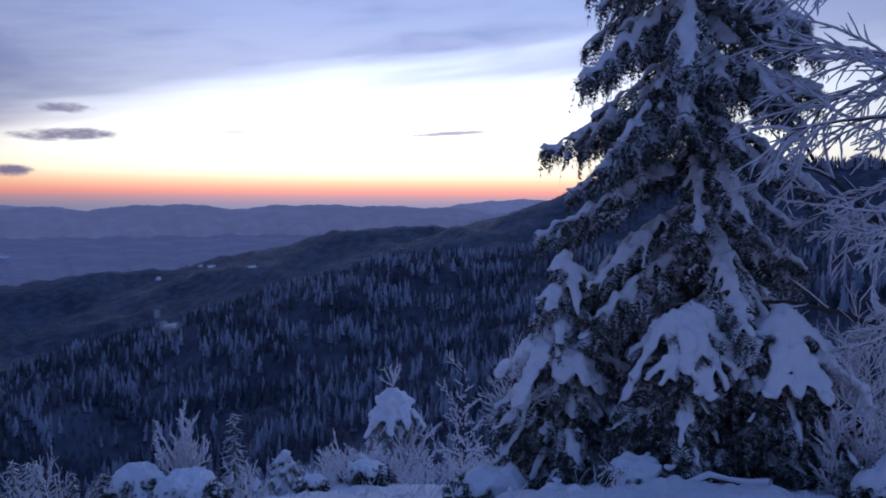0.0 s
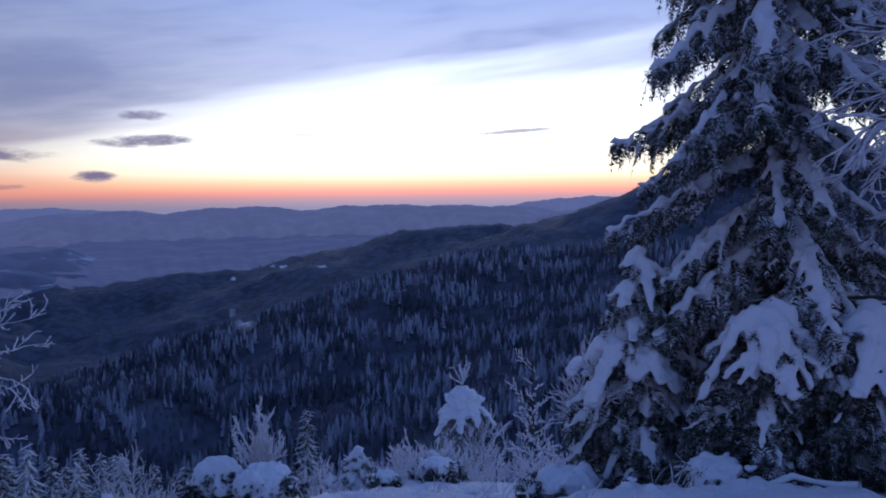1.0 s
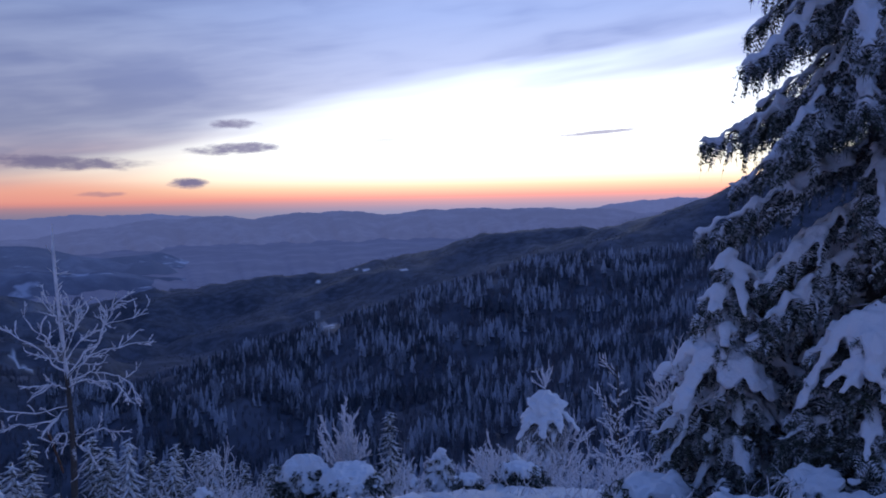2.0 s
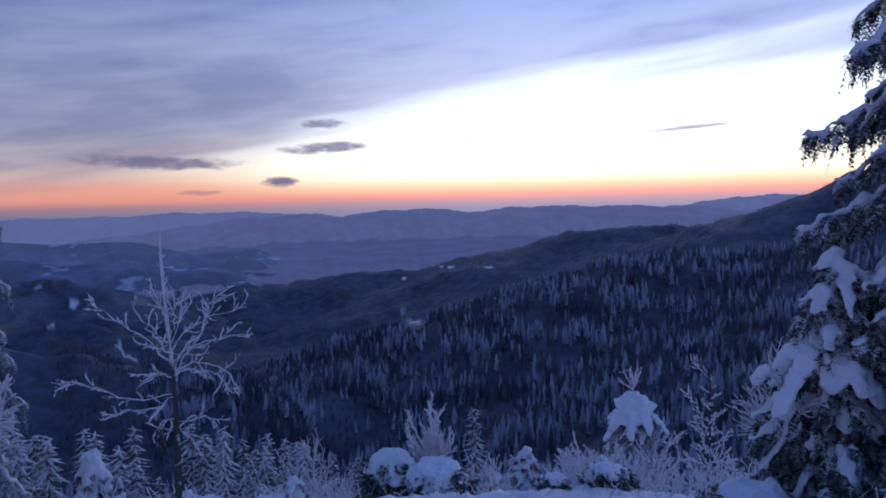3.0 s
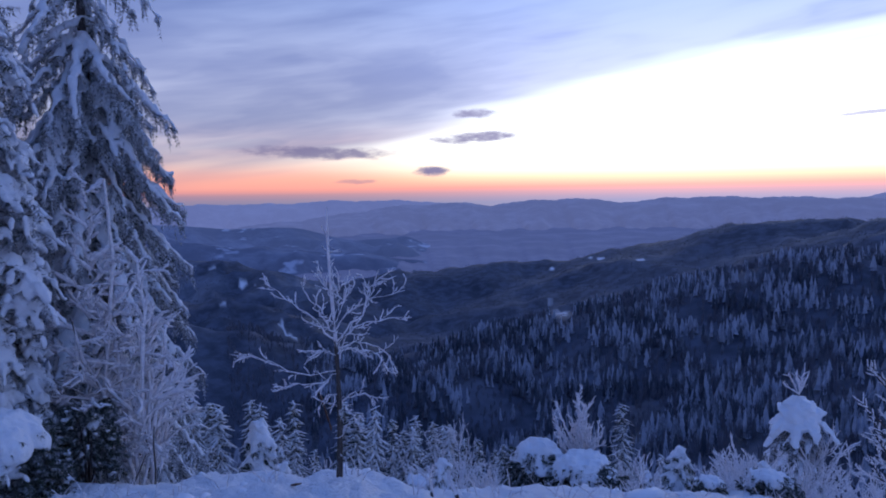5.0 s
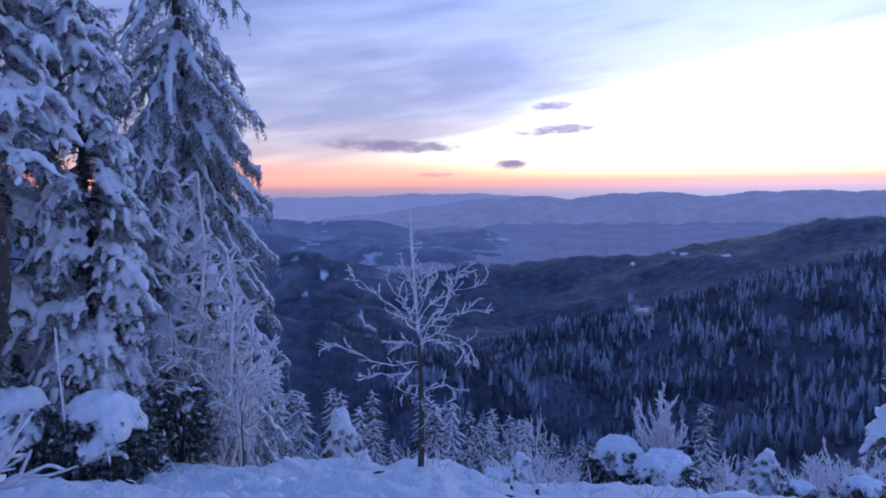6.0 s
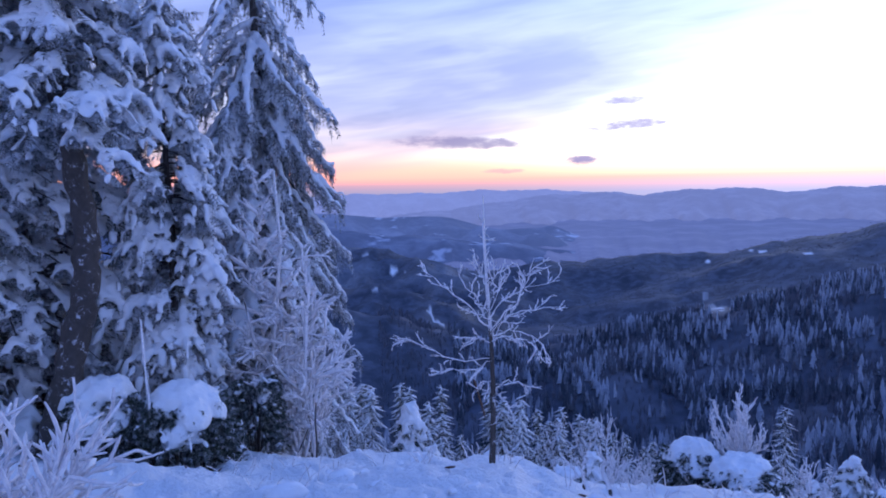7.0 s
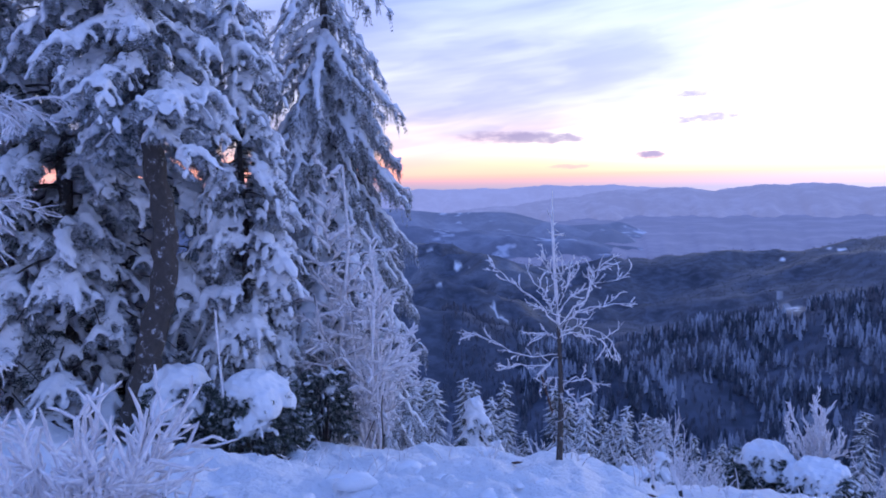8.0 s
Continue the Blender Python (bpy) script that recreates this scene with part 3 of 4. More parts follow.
def frond(g, root, out, length, fall, rise, broad, hang, step, load, thick, fringe=1.0):
    """One bough: its curve, needle sprays along side shoots and below it, and the snow that lies on it."""
    s = np.linspace(0, 1, 10)
    side = np.array([-out[1], out[0], 0.0])
    line = root + out * (s * length)[:, None] + side * (g.normal(0, 0.10) * length * s ** 2)[:, None]
    line[:, 2] += length * (rise * s - fall * s ** 1.5 + 0.18 * fall * s ** 4)
    n = max(4, int(length / step))
    q = np.linspace(0.10, 1.0, n)
    p = np.stack([np.interp(q, s, line[:, k]) for k in range(3)], -1)
    ahead = level(np.gradient(p, axis=0))
    q2, p2, a2 = np.repeat(q, 2), np.repeat(p, 2, 0), np.repeat(ahead, 2, 0)
    sd = np.tile([-1.0, 1.0], n)[:, None]
    m = 2 * n
    l = (broad * length * (1 - q2) ** 0.6 * np.minimum(1, q2 * 3.0) + 0.07) * g.uniform(0.5, 1.3, m)
    d = level(a2 * g.uniform(0.5, 1.1, (m, 1)) + side * sd * g.uniform(0.4, 1.1, (m, 1)) - np.array([0, 0, 1.0]) * g.uniform(0.05, 0.65, (m, 1)))
    sprays_, snow, frosted = [], [], []
    parts = 3
    for k in range(parts):
        u = k / parts
        at = p2 + d * (l * u)[:, None] - np.array([0, 0, 1.0]) * (0.35 * l * u * u)[:, None]
        dd = level(d + np.array([0, 0, -0.35 * u]) + g.normal(0, 0.2, (m, 3)))
        sprays_.append(np.column_stack([at, dd, np.maximum(l / parts * 1.5, 0.09), 0.10 * g.uniform(0.7, 1.4, m), 0.075 * g.uniform(0.5, 1.4, m)]))
        if hang > 0:
            keep = g.rand(m) < 0.75 * fringe
            drop = level(np.array([0, 0, -1.0]) + 0.35 * d + g.normal(0, 0.16, (m, 3)))
            sprays_.append(np.column_stack([at, drop, hang * g.uniform(0.5, 1.5, m), 0.08 * g.uniform(0.7, 1.3, m), 0.05 * np.ones(m)])[keep])
        # snow on the shoots, thinner towards their ends
        white = load + 0.5 * np.sin(at @ np.array([9.1, 5.3, 7.7]) + at[:, ::-1] @ np.array([3.1, 7.3, 4.1])) + g.normal(0, 0.3, m) - 0.35 * u
        wide = thick * (0.50 + 0.35 * np.clip(white, 0, 1)) * (1.1 - 0.5 * u) * (1.15 - 0.55 * q2)
        rim = white > -0.15 + 0.2 * g.rand(m)
        frosted.append((sprays_[-2 if hang > 0 else -1] + np.array([0, 0, 0.016, 0, 0, 0.1, 0, 0, 0]))[rim])
        keep = white > 0
        snow.append(np.column_stack([at + d * (l / parts * 0.5)[:, None] + np.array([0, 0, 1.0]) * (0.012 + 0.25 * wide)[:, None], d, np.maximum(l / parts * 0.75, wide), wide, 0.5 * wide + 0.006])[keep])
    swell = load + 0.45 * np.sin(p @ np.array([6.1, 4.3, 3.7]) + g.uniform(0, 6.28)) + g.normal(0, 0.2, n) + 0.25
    wide = thick * (0.55 + 0.7 * np.sin(np.minimum(q * 1.05, 1.0) * 3.0) ** 0.7) * (0.6 + 0.5 * np.clip(swell, 0, 1))
    keep = swell > 0
    snow.append(np.column_stack([p + side * (g.normal(0, 0.3, n) * wide)[:, None] + np.array([0, 0, 1.0]) * (0.015 + 0.3 * wide)[:, None], ahead, np.full(n, max(step, length / n) * 1.1) + 0.4 * wide, wide, 0.55 * wide + 0.008])[keep])
    return line, np.concatenate(sprays_), np.concatenate(snow), np.concatenate(frosted)


def spruce(name, x, y, height, reach, label, seed, lean=(0, 0), clear=0.3, gap=0.30, per=6, droop=0.6, load=0.1, thick=0.06, needles=None, step=0.085,
           taper=0.75, hang=0.16, broad=0.34, group="", sink=0.1, east=1.0, stem_radius=None, voxel=0.022, pairs=6, sparse_above=99.0, skin=True, snow_label="white snow lying along the boughs", crown=None, fringe=1.0):
    """A spruce of drooping fronds with snow along them. load: how much is covered; thick: half width of the snow; east: reach to its right; crown: rows of more snow."""
    g = np.random.RandomState(seed)
    z0 = ground_at(x, y) - sink
    tree = thing(name, (x, y, z0), label, "spruce tree", group)
    stem = np.array([[lean[0] * (u ** 1.3), lean[1] * (u ** 1.3), u * height] for u in np.linspace(0, 1, 14)])
    part("trunk", tubes([(stem, np.linspace(stem_radius or 0.014 * height + 0.012, 0.008, 14))], 9), BARK, tree, "dark rough bark flecked with rime")
    spray, snow, boughs, frosted = [], [], [], []
    h = clear
    while h < height * 0.985:
        u = h / height
        span = reach * (1 - u) ** taper * min(1.0, 0.75 + 1.2 * u) + 0.06
        thin = 1.9 if h > sparse_above else 1.0
        count = max(3, int(round(per * (0.6 + 0.4 * (1 - u)) / thin ** 0.5)))
        turn = g.uniform(0, 6.28)
        for b in range(count):
            a = turn + b * 2 * math.pi / count + g.normal(0, 0.3)
            zz = h + g.normal(0, gap * 0.25)
            out = np.array([math.cos(a), math.sin(a), 0.0])
            root = np.array([np.interp(zz, stem[:, 2], stem[:, 0]), np.interp(zz, stem[:, 2], stem[:, 1]), zz])
            length = span * g.uniform(0.62, 1.15) * (1.0 if out[0] < 0 else 1.0 + (east - 1.0) * out[0])
            line, sp, sn, fr = frond(g, root, out, length, droop * g.uniform(0.75, 1.3) * (1.15 - 0.45 * u), g.uniform(-0.05, 0.2), broad, hang, step * thin, load + g.normal(0, 0.22), thick, fringe)
            boughs.append((line, np.linspace(0.010 * length + 0.004, 0.003, 10)))
            spray.append(sp)
            snow.append(sn)
            frosted.append(fr)
        h += gap * thin * g.uniform(0.75, 1.25) * (1.0 - 0.4 * u)
    tagged(part("bough_wood", tubes(boughs, 4), TWIG, tree, "thin brown boughs"), kind="stuff")
    tagged(part("needles", sprays(np.concatenate(spray), g, pairs), needles or NEEDLES, tree, "dark green needles touched with rime", smooth=False), kind="stuff")
    if crown is not None:
        snow.append(np.asarray(crown, float))
    snow = np.concatenate(snow)
    if len(snow):
        shape = lumps(snow, g, 1, 0.2)
        tagged(part("snow_load", join([blended(shape, voxel, seed) if skin else shape, sprays(np.concatenate(frosted), g, max(4, pairs - 2))]), SNOW_PAD, tree, snow_label), kind="stuff")
    return tree


def cape(seed, top, count, reach, drop, width, front=0.0):
    """Rows of lumps that make a hood of snow: tongues that run out and down from a bowed tree's top."""
    g = np.random.RandomState(seed)
    rows = [(*top, 1, 0, 0, width * 1.3, width * 1.2, width * 0.8)]
    for k in range(count):
        a = k * 6.283 / count + g.uniform(-0.25, 0.25)
        far, fall, wd = reach * g.uniform(0.75, 1.12), drop * g.uniform(0.75, 1.15), width * g.uniform(0.75, 1.2)
        bend, cutoff = g.normal(0, 0.25), g.uniform(0.7, 1.0)
        for q in range(9):
            u = (q + 0.6) / 9 * cutoff
            b = a + bend * u
            wide = wd * (0.75 + 0.6 * math.sin(min(u * 1.2, 1.0) * 2.7)) * g.uniform(0.8, 1.2)
            rows.append((top[0] + math.cos(b) * far * u, top[1] + math.sin(b) * far * u, top[2] - fall * u ** 1.5 + g.normal(0, 0.012),
                         math.cos(b), math.sin(b), -fall * 1.5 * u ** 0.5 / far, far / 9 * 1.6, wide, wide * 0.55 * g.uniform(0.8, 1.15)))
    return rows


def clump(p, out, size, fall, g, heap, spray, hang, fingers=7, steps=3, drape=0.0):
    """A bough end bowed under snow: drooping fingers side by side, with needles below."""
    turn = math.atan2(out[1], out[0])
    heap.append((*p, out[0], out[1], -0.2, size * 0.34, size * 0.30, size * 0.20))
    for f in range(fingers):
        a = turn + (f / max(1, fingers - 1) - 0.5) * 2.7 + g.normal(0, 0.34)
        d = np.array([math.cos(a), math.sin(a), 0.0])
        far = size * g.uniform(0.4, 1.2) * (0.7 + 0.3 * math.cos(a - turn))
        down = fall * g.uniform(0.6, 1.3)
        last = p
        for k in range(steps):
            u = (k + 0.9) / steps
            q = p + d * far * u + np.array([0, 0, -down * far * u ** 1.6])
            lie = unit(q - last)
            wide = size * 0.185 * (1.25 - 0.6 * u) * g.uniform(0.7, 1.3)
            if g.rand() < 0.86:
                heap.append((*q, *lie, far / steps * 0.95, wide * 1.1, wide * g.uniform(0.65, 0.95)))
            spray.append((*(last - np.array([0, 0, wide * 0.35])), *unit(lie + np.array([0, 0, -0.35]) + g.normal(0, 0.2, 3)), max(0.11, far / steps * 1.7), 0.12, hang * g.uniform(0.6, 1.5)))
            if g.rand() < 0.3:
                spray.append((*(q + np.array([0, 0, wide * 0.25]) + g.normal(0, wide * 0.3, 3)), *unit(d + g.normal(0, 0.5, 3) + np.array([0, 0, 0.1])), 0.10, 0.11, 0.06))
            last = q
        for k in range(2 if g.rand() < drape else 0):
            q = last + np.array([0, 0, -0.13 * k])
            spray.append((*q, *unit(np.array([0, 0, -1.0]) + g.normal(0, 0.15, 3)), 0.20, 0.07, 0.06))


def laden_spruce(name, x, y, stem, reach, label, seed, clear, gap, per, size, needles=None, fall=1.1, droop=0.5, taper=0.5, stem_radius=0.1, hang=0.15, drape=0.0, bare=0.0, sink=0.1, fingers=7, pairs=6, group="", patch=0.0, tip=0.8, voxel=0.024, high_gap=8.0):
    """A spruce whose bough ends sag in rounded heaps of snow. stem: points from the root up; reach: at the lowest boughs."""
    g = np.random.RandomState(seed)
    tree = thing(name, (x, y, ground_at(x, y) - sink), label, "spruce tree", group)
    knots = np.array(stem, float)
    hs = np.linspace(0, knots[-1, 2], 22)
    line = np.stack([np.interp(hs, knots[:, 2], knots[:, k]) for k in (0, 1)] + [hs], -1)
    line[1:-1, :2] = (line[:-2, :2] + 2 * line[1:-1, :2] + line[2:, :2]) / 4
    bole = np.linspace(0, 1, 90)
    core = np.stack([np.interp(bole, np.linspace(0, 1, 22), line[:, k]) for k in range(3)], -1)
    skin, faces = tubes([(core, np.interp(bole, (0, 0.03, 1), (stem_radius * 1.35, stem_radius, 0.012)))], 18)
    skin = skin + np.repeat(np.interp(bole, (0, 1), (0.10, 0.02)) * stem_radius, 18)[:, None] * (g.normal(0, 0.55, (len(skin), 3)) + 1.2 * np.sin(skin @ g.normal(0, 14, (3, 3))))
    part("trunk", (skin, faces), BARK, tree, "dark rough bark flecked with rime")
    heap, spray, wood = [], [], []
    high, h = knots[-1, 2], clear
    while h < high * 0.97:
        u = (h - clear) / (high - clear)
        turn = g.uniform(0, 6.28)
        count = max(3, int(round(per * (1 - 0.35 * u))))
        for b in range(count):
            if g.rand() < bare:
                continue
            a = turn + b * 6.283 / count + g.normal(0, 0.3)
            out = np.array([math.cos(a), math.sin(a), 0.0])
            zz = h + g.normal(0, gap * 0.3)
            root = np.array([np.interp(zz, line[:, 2], line[:, 0]), np.interp(zz, line[:, 2], line[:, 1]), zz])
            length = (reach * (1 - u) ** taper + 0.08) * g.uniform(0.6, 1.15)
            s = np.linspace(0, 1, 7)
            sag = droop * g.uniform(0.6, 1.4)
            bough = root + out * (s * length)[:, None]
            bough[:, 2] += length * (0.22 * s - sag * s ** 1.8)
            wood.append((bough, np.linspace(0.010 + 0.008 * length, 0.004, 7)))
            n = max(1, int(round(length / (size * 0.75))))
            for k in range(n):
                q = 1.0 - k * 0.75 / n - g.uniform(0, 0.12)
                p = np.array([np.interp(q, s, bough[:, j]) for j in range(3)])
                side = np.array([-out[1], out[0], 0.0]) * g.normal(0, 0.16) * (k > 0)
                if patchy(p + line[0], 1.5, seed) + g.normal(0, 0.2) < patch - 0.38:
                    for m in range(10):
                        spray.append((*(p + g.normal(0, 0.08, 3)), *unit(out + g.normal(0, 0.6, 3) - np.array([0, 0, 0.4])), 0.2, 0.13, hang))
                    continue
                clump(p + side, unit(out + g.normal(0, 0.25, 3) * np.array([1, 1, 0])), size * g.uniform(0.55, 1.25) * (1 - (1 - tip) * u), fall * g.uniform(0.7, 1.3), g, heap, spray, hang, fingers, 3, drape)
        h += gap * g.uniform(0.7, 1.3) * (2.0 if h > high_gap else 1.0)
    for k in range(4):
        clump(line[-1] - np.array([0, 0, 0.08 + 0.14 * k]), unit(np.array([math.cos(k * 1.9), math.sin(k * 1.9), 0])), size * 0.8, fall, g, heap, spray, hang, fingers, 3, drape)
    tagged(part("bough_wood", tubes(wood, 4), TWIG, tree, "thin brown boughs"), kind="stuff")
    tagged(part("needles", sprays(spray, g, pairs), needles or NEEDLES_DUSTED, tree, "dark green needles touched with rime", smooth=False), kind="stuff")
    tagged(part("snow_load", blended(lumps(heap, g, 1, 0.22), voxel, seed), SNOW_PAD, tree, "heaps of snow sagging on the bough ends"), kind="stuff")
    return tree


def grow(g, paths, p, d, length, radius, level, spread, up, kids, wander=0.12, ratio=(0.3, 0.6)):
    """Branches of a leafless tree, from p along d, down to twigs."""
    n = 8 if level > 1 else 6 if level else 4
    pts, cur = [p], np.array(p, float)
    d = unit(d)
    for _ in range(n):
        d = unit(d + g.normal(0, wander, 3) + np.array([0, 0, up * 0.12]))
        cur = cur + d * length / n
        pts.append(cur)
    pts = np.array(pts)
    paths.append((pts, np.linspace(radius, max(radius * 0.45, 0.0015), n + 1), level))
    if level == 0:
        return
    for k in range(kids[level - 1] if level - 1 < len(kids) else 4):
        q = g.uniform(0.2, 1.0)
        i = min(int(q * n), n - 1)
        at = pts[i] + (pts[i + 1] - pts[i]) * (q * n - i)
        along = unit(pts[i + 1] - pts[i])
        away = unit(np.cross(along, g.normal(0, 1, 3)))
        size = length * g.uniform(*ratio) * (1.1 - 0.4 * q) if level > 1 else length * g.uniform(0.15, 0.4)
        grow(g, paths, at, along * math.cos(spread) + away * math.sin(spread) * g.uniform(0.7, 1.2), size, radius * 0.55, level - 1, spread, up, kids, wander, ratio)


def rime_on(paths, g, thick, trunk_radius=0.02, uneven=0.6):
    """Rime sleeves: knobbly on twigs, none on stout wood."""
    out = []
    for pts, rad, level in paths:
        if rad[0] > trunk_radius:
            continue
        lift = np.zeros_like(pts)
        lift[:, 2] = rad * 0.5 + thick * 0.3
        sleeve = rad * 0.7 + thick * g.uniform(0.9 - uneven, 0.9 + uneven, len(pts)) * (0.75 if level == 0 else 1.0)
        sleeve = np.minimum(sleeve, rad + 0.10 * float(np.linalg.norm(pts[-1] - pts[0])))
        sleeve[-1] *= 0.6
        out.append((pts + lift, sleeve))
    return out


def dress(tree, paths, g, thick, trunk_radius=0.02, uneven=0.6):
    stout = [(p, r) for p, r, _ in paths if r[0] >= 0.011]
    thin = [(p, r) for p, r, _ in paths if r[0] < 0.011]
    if stout:
        tagged(part("limb_wood", tubes(stout, 7), TWIG, tree, "dark bark"), kind="stuff")
    if thin:
        tagged(part("twig_wood", tubes(thin, 3), TWIG, tree, "thin dark twigs"), kind="stuff")
    tagged(part("rime", tubes(rime_on(paths, g, thick, trunk_radius, uneven), 5), RIME, tree, "white hoarfrost"), kind="stuff")


def frosted_tree(name, x, y, label, seed, stems, kids, spread=0.75, up=0.5, thick=0.008, level=2, category="frosted shrub", group="", wander=0.12, sink=0.05, trunk_radius=0.02, z=None, ratio=(0.3, 0.6), uneven=0.6, plain_stem=False):
    """A leafless tree or shrub in rime. stems: offset (3), direction (3), length, radius."""
    g = np.random.RandomState(seed)
    tree = thing(name, (x, y, (ground_at(x, y) if z is None else z) - sink), label, category, group)
    paths = []
    for k, (ox, oy, oz, dx, dy, dz, length, radius) in enumerate(stems):
        grow(g, paths, (ox, oy, oz), (dx, dy, dz), length, radius, 0 if plain_stem and k == 0 else level, spread, up, kids, wander, ratio)
    dress(tree, paths, g, thick, trunk_radius, uneven)
    return tree


def fan(g, n, lean, length, radius, spread=0.12):
    """Stems that rise from one root and lean outwards."""
    rows = []
    for k in range(n):
        a = k * 6.283 / n + g.uniform(-0.4, 0.4)
        t = lean * g.uniform(0.2, 1.1)
        rows.append((spread * math.cos(a) * g.rand(), spread * math.sin(a) * g.rand(), 0, math.cos(a) * math.sin(t), math.sin(a) * math.sin(t), math.cos(t), length * g.uniform(0.65, 1.1), radius * g.uniform(0.7, 1.1)))
    return rows


def cushion(name, x, y, wide, high, label, seed, group="", caps=9, z=None, sink=0.06, category="snowy bush", cover=1.0, deep=1.0, voxel=0.018):
    """A low evergreen bush under a thick rounded cap of snow."""
    g = np.random.RandomState(seed)
    bush = thing(name, (x, y, (ground_at(x, y) if z is None else z) - sink), label, category, group)
    spray, wood, small = [], [], []
    for _ in range(int(800 * wide * high)):
        a, t = g.uniform(0, 6.28), g.rand() ** 0.6
        rr = wide * 0.60 * (1 - 0.45 * t ** 2) * g.uniform(0.5, 1.0)
        p = np.array([math.cos(a) * rr, math.sin(a) * rr, high * 0.85 * t])
        d = unit(np.array([math.cos(a), math.sin(a), g.uniform(-0.8, 0.5)]))
        spray.append((*p, *d, g.uniform(0.08, 0.18), 0.10, 0.10))
        if g.rand() < 0.10:
            small.append((*(p + d * 0.08 + np.array([0, 0, 0.02])), *d, g.uniform(0.03, 0.09), g.uniform(0.02, 0.05), g.uniform(0.014, 0.03)))
    for k in range(9):
        a = g.uniform(0, 6.28)
        pts = np.array([(0.04 * math.cos(a), 0.04 * math.sin(a), 0), (math.cos(a) * wide * 0.2, math.sin(a) * wide * 0.2, high * 0.45), (math.cos(a) * wide * 0.42, math.sin(a) * wide * 0.42, high * 0.72)])
        wood.append((pts, np.array([0.02, 0.012, 0.005])))
    tagged(part("wood", tubes(wood, 5), TWIG, bush), kind="stuff")
    tagged(part("needles", sprays(spray, g, 11), NEEDLES_DUSTED, bush, "dark green needles", smooth=False), kind="stuff")
    cap = [(0, 0, high * 0.80, 1, 0, 0, wide * 0.37, wide * 0.35, high * 0.20 * deep)] if cover == 1 else []
    for k in range(9 if cover == 1 else 4):
        a = k * 0.7 + g.uniform(-0.25, 0.25)
        far, size = wide * g.uniform(0.26, 0.40), wide * g.uniform(0.14, 0.22)
        cap.append((math.cos(a) * far, math.sin(a) * far, high * g.uniform(0.62, 0.80), math.cos(a), math.sin(a), -0.9, size, size * 0.9, size * 0.55 * deep))
    for k in range(caps):
        a, t = g.uniform(0, 6.28), g.uniform(0.15, 0.72)
        far = wide * (0.56 - 0.22 * t)
        p = np.array([math.cos(a) * far, math.sin(a) * far, high * t])
        clump(p, np.array([math.cos(a), math.sin(a), 0.0]), wide * g.uniform(0.07, 0.15), 1.1, g, cap, [], 0.1, 4, 2)
    tagged(part("snow_cap", blended(join([lumps(cap[:10], g, 3, 0.12), lumps(cap[10:] + small, g, 1, 0.14)]), voxel, seed, 0.005), SNOW_PAD, bush, "thick rounded snow cap"), kind="stuff")
    return bush


# right of the view: the tall spruce and its company
spruce("tall_spruce", 2.5, 7.3, 12.5, 1.72, "tall dark spruce with drooping snow-laden boughs", 101, lean=(-0.12, 0.0), needles=NEEDLES_DUSTED, clear=0.6, gap=0.36, per=7, droop=0.8, load=0.24, thick=0.062, hang=0.2, east=0.68, stem_radius=0.13, taper=0.62, step=0.07, sparse_above=6.2, voxel=0.024, broad=0.30)
spruce("young_spruce", 1.2, 7.1, 2.35, 0.78, "young spruce bowed under heavy snow", 102, clear=0.12, gap=0.18, per=8, droop=0.95, load=-0.05, needles=NEEDLES_DUSTED, taper=0.5, hang=0.17, thick=0.075,
       crown=cape(112, (-0.02, 0.0, 1.95), 10, 0.42, 0.55, 0.07) + cape(113, (-0.1, -0.15, 1.6), 10, 0.6, 0.5, 0.10))
for bx, by, hh, rr, seed, words in ((2.05, 6.1, 1.64, 0.66, 103, "young spruce bowed under a drooping hood of snow"), (2.78, 6.0, 1.68, 0.74, 104, "young spruce with dark skirt and thick snow hood"), (2.55, 6.6, 2.12, 0.6, 105, "young spruce bowed under a drooping hood of snow")):
    spruce("bowed_spruce", bx, by, hh, rr, words, seed, clear=0.1, gap=0.14, per=8, droop=0.8, load=-0.38, taper=0.32, hang=0.2, thick=0.05, step=0.065, needles=NEEDLES_DUSTED, snow_label="lobed hood of snow",
           crown=cape(seed + 10, (0, 0, hh * 0.98), 12, rr * 0.85, hh * 0.42, 0.072) + cape(seed + 20, (0.05, -0.16, hh * 0.80), 10, rr * 0.75, hh * 0.24, 0.058))
g = np.random.RandomState(7)
frosted_tree("overhanging_tree", 4.3, 5.6, "leafless tree with rimed branches reaching over the view", 110,
             [(0, 0, 0, -0.02, 0, 1, 5.0, 0.05)] + [(0, 0, hh, -1.0, dy, dz, ll, 0.018) for hh, dy, dz, ll in ((1.3, 0.2, 0.35, 0.8), (1.7, -0.2, 0.3, 1.0), (2.0, 0.25, 0.3, 1.25), (2.3, -0.15, 0.25, 1.4), (2.55, 0.15, 0.25, 1.5), (2.8, -0.25, 0.2, 1.55), (3.1, 0.0, 0.2, 1.75), (3.4, -0.2, 0.15, 1.85), (3.7, 0.1, 0.1, 1.8), (4.1, -0.1, 0.05, 1.6))],
             (10, 11), 0.5, -0.35, 0.0058, 2, "frosted tree", wander=0.13)
for k, (bx, by, h) in enumerate(((3.3, 6.4, 1.5), (3.0, 5.3, 0.7), (3.7, 7.4, 2.0), (3.1, 8.2, 1.9), (1.1, 7.55, 1.55))):
    frosted_tree("frosted_shrub", bx, by, "leafless shrub white with hoarfrost", 120 + k, fan(g, 10, 0.7, h, 0.010), (9, 11), 0.6, 0.3, 0.005, 2, group="frosted shrubs")

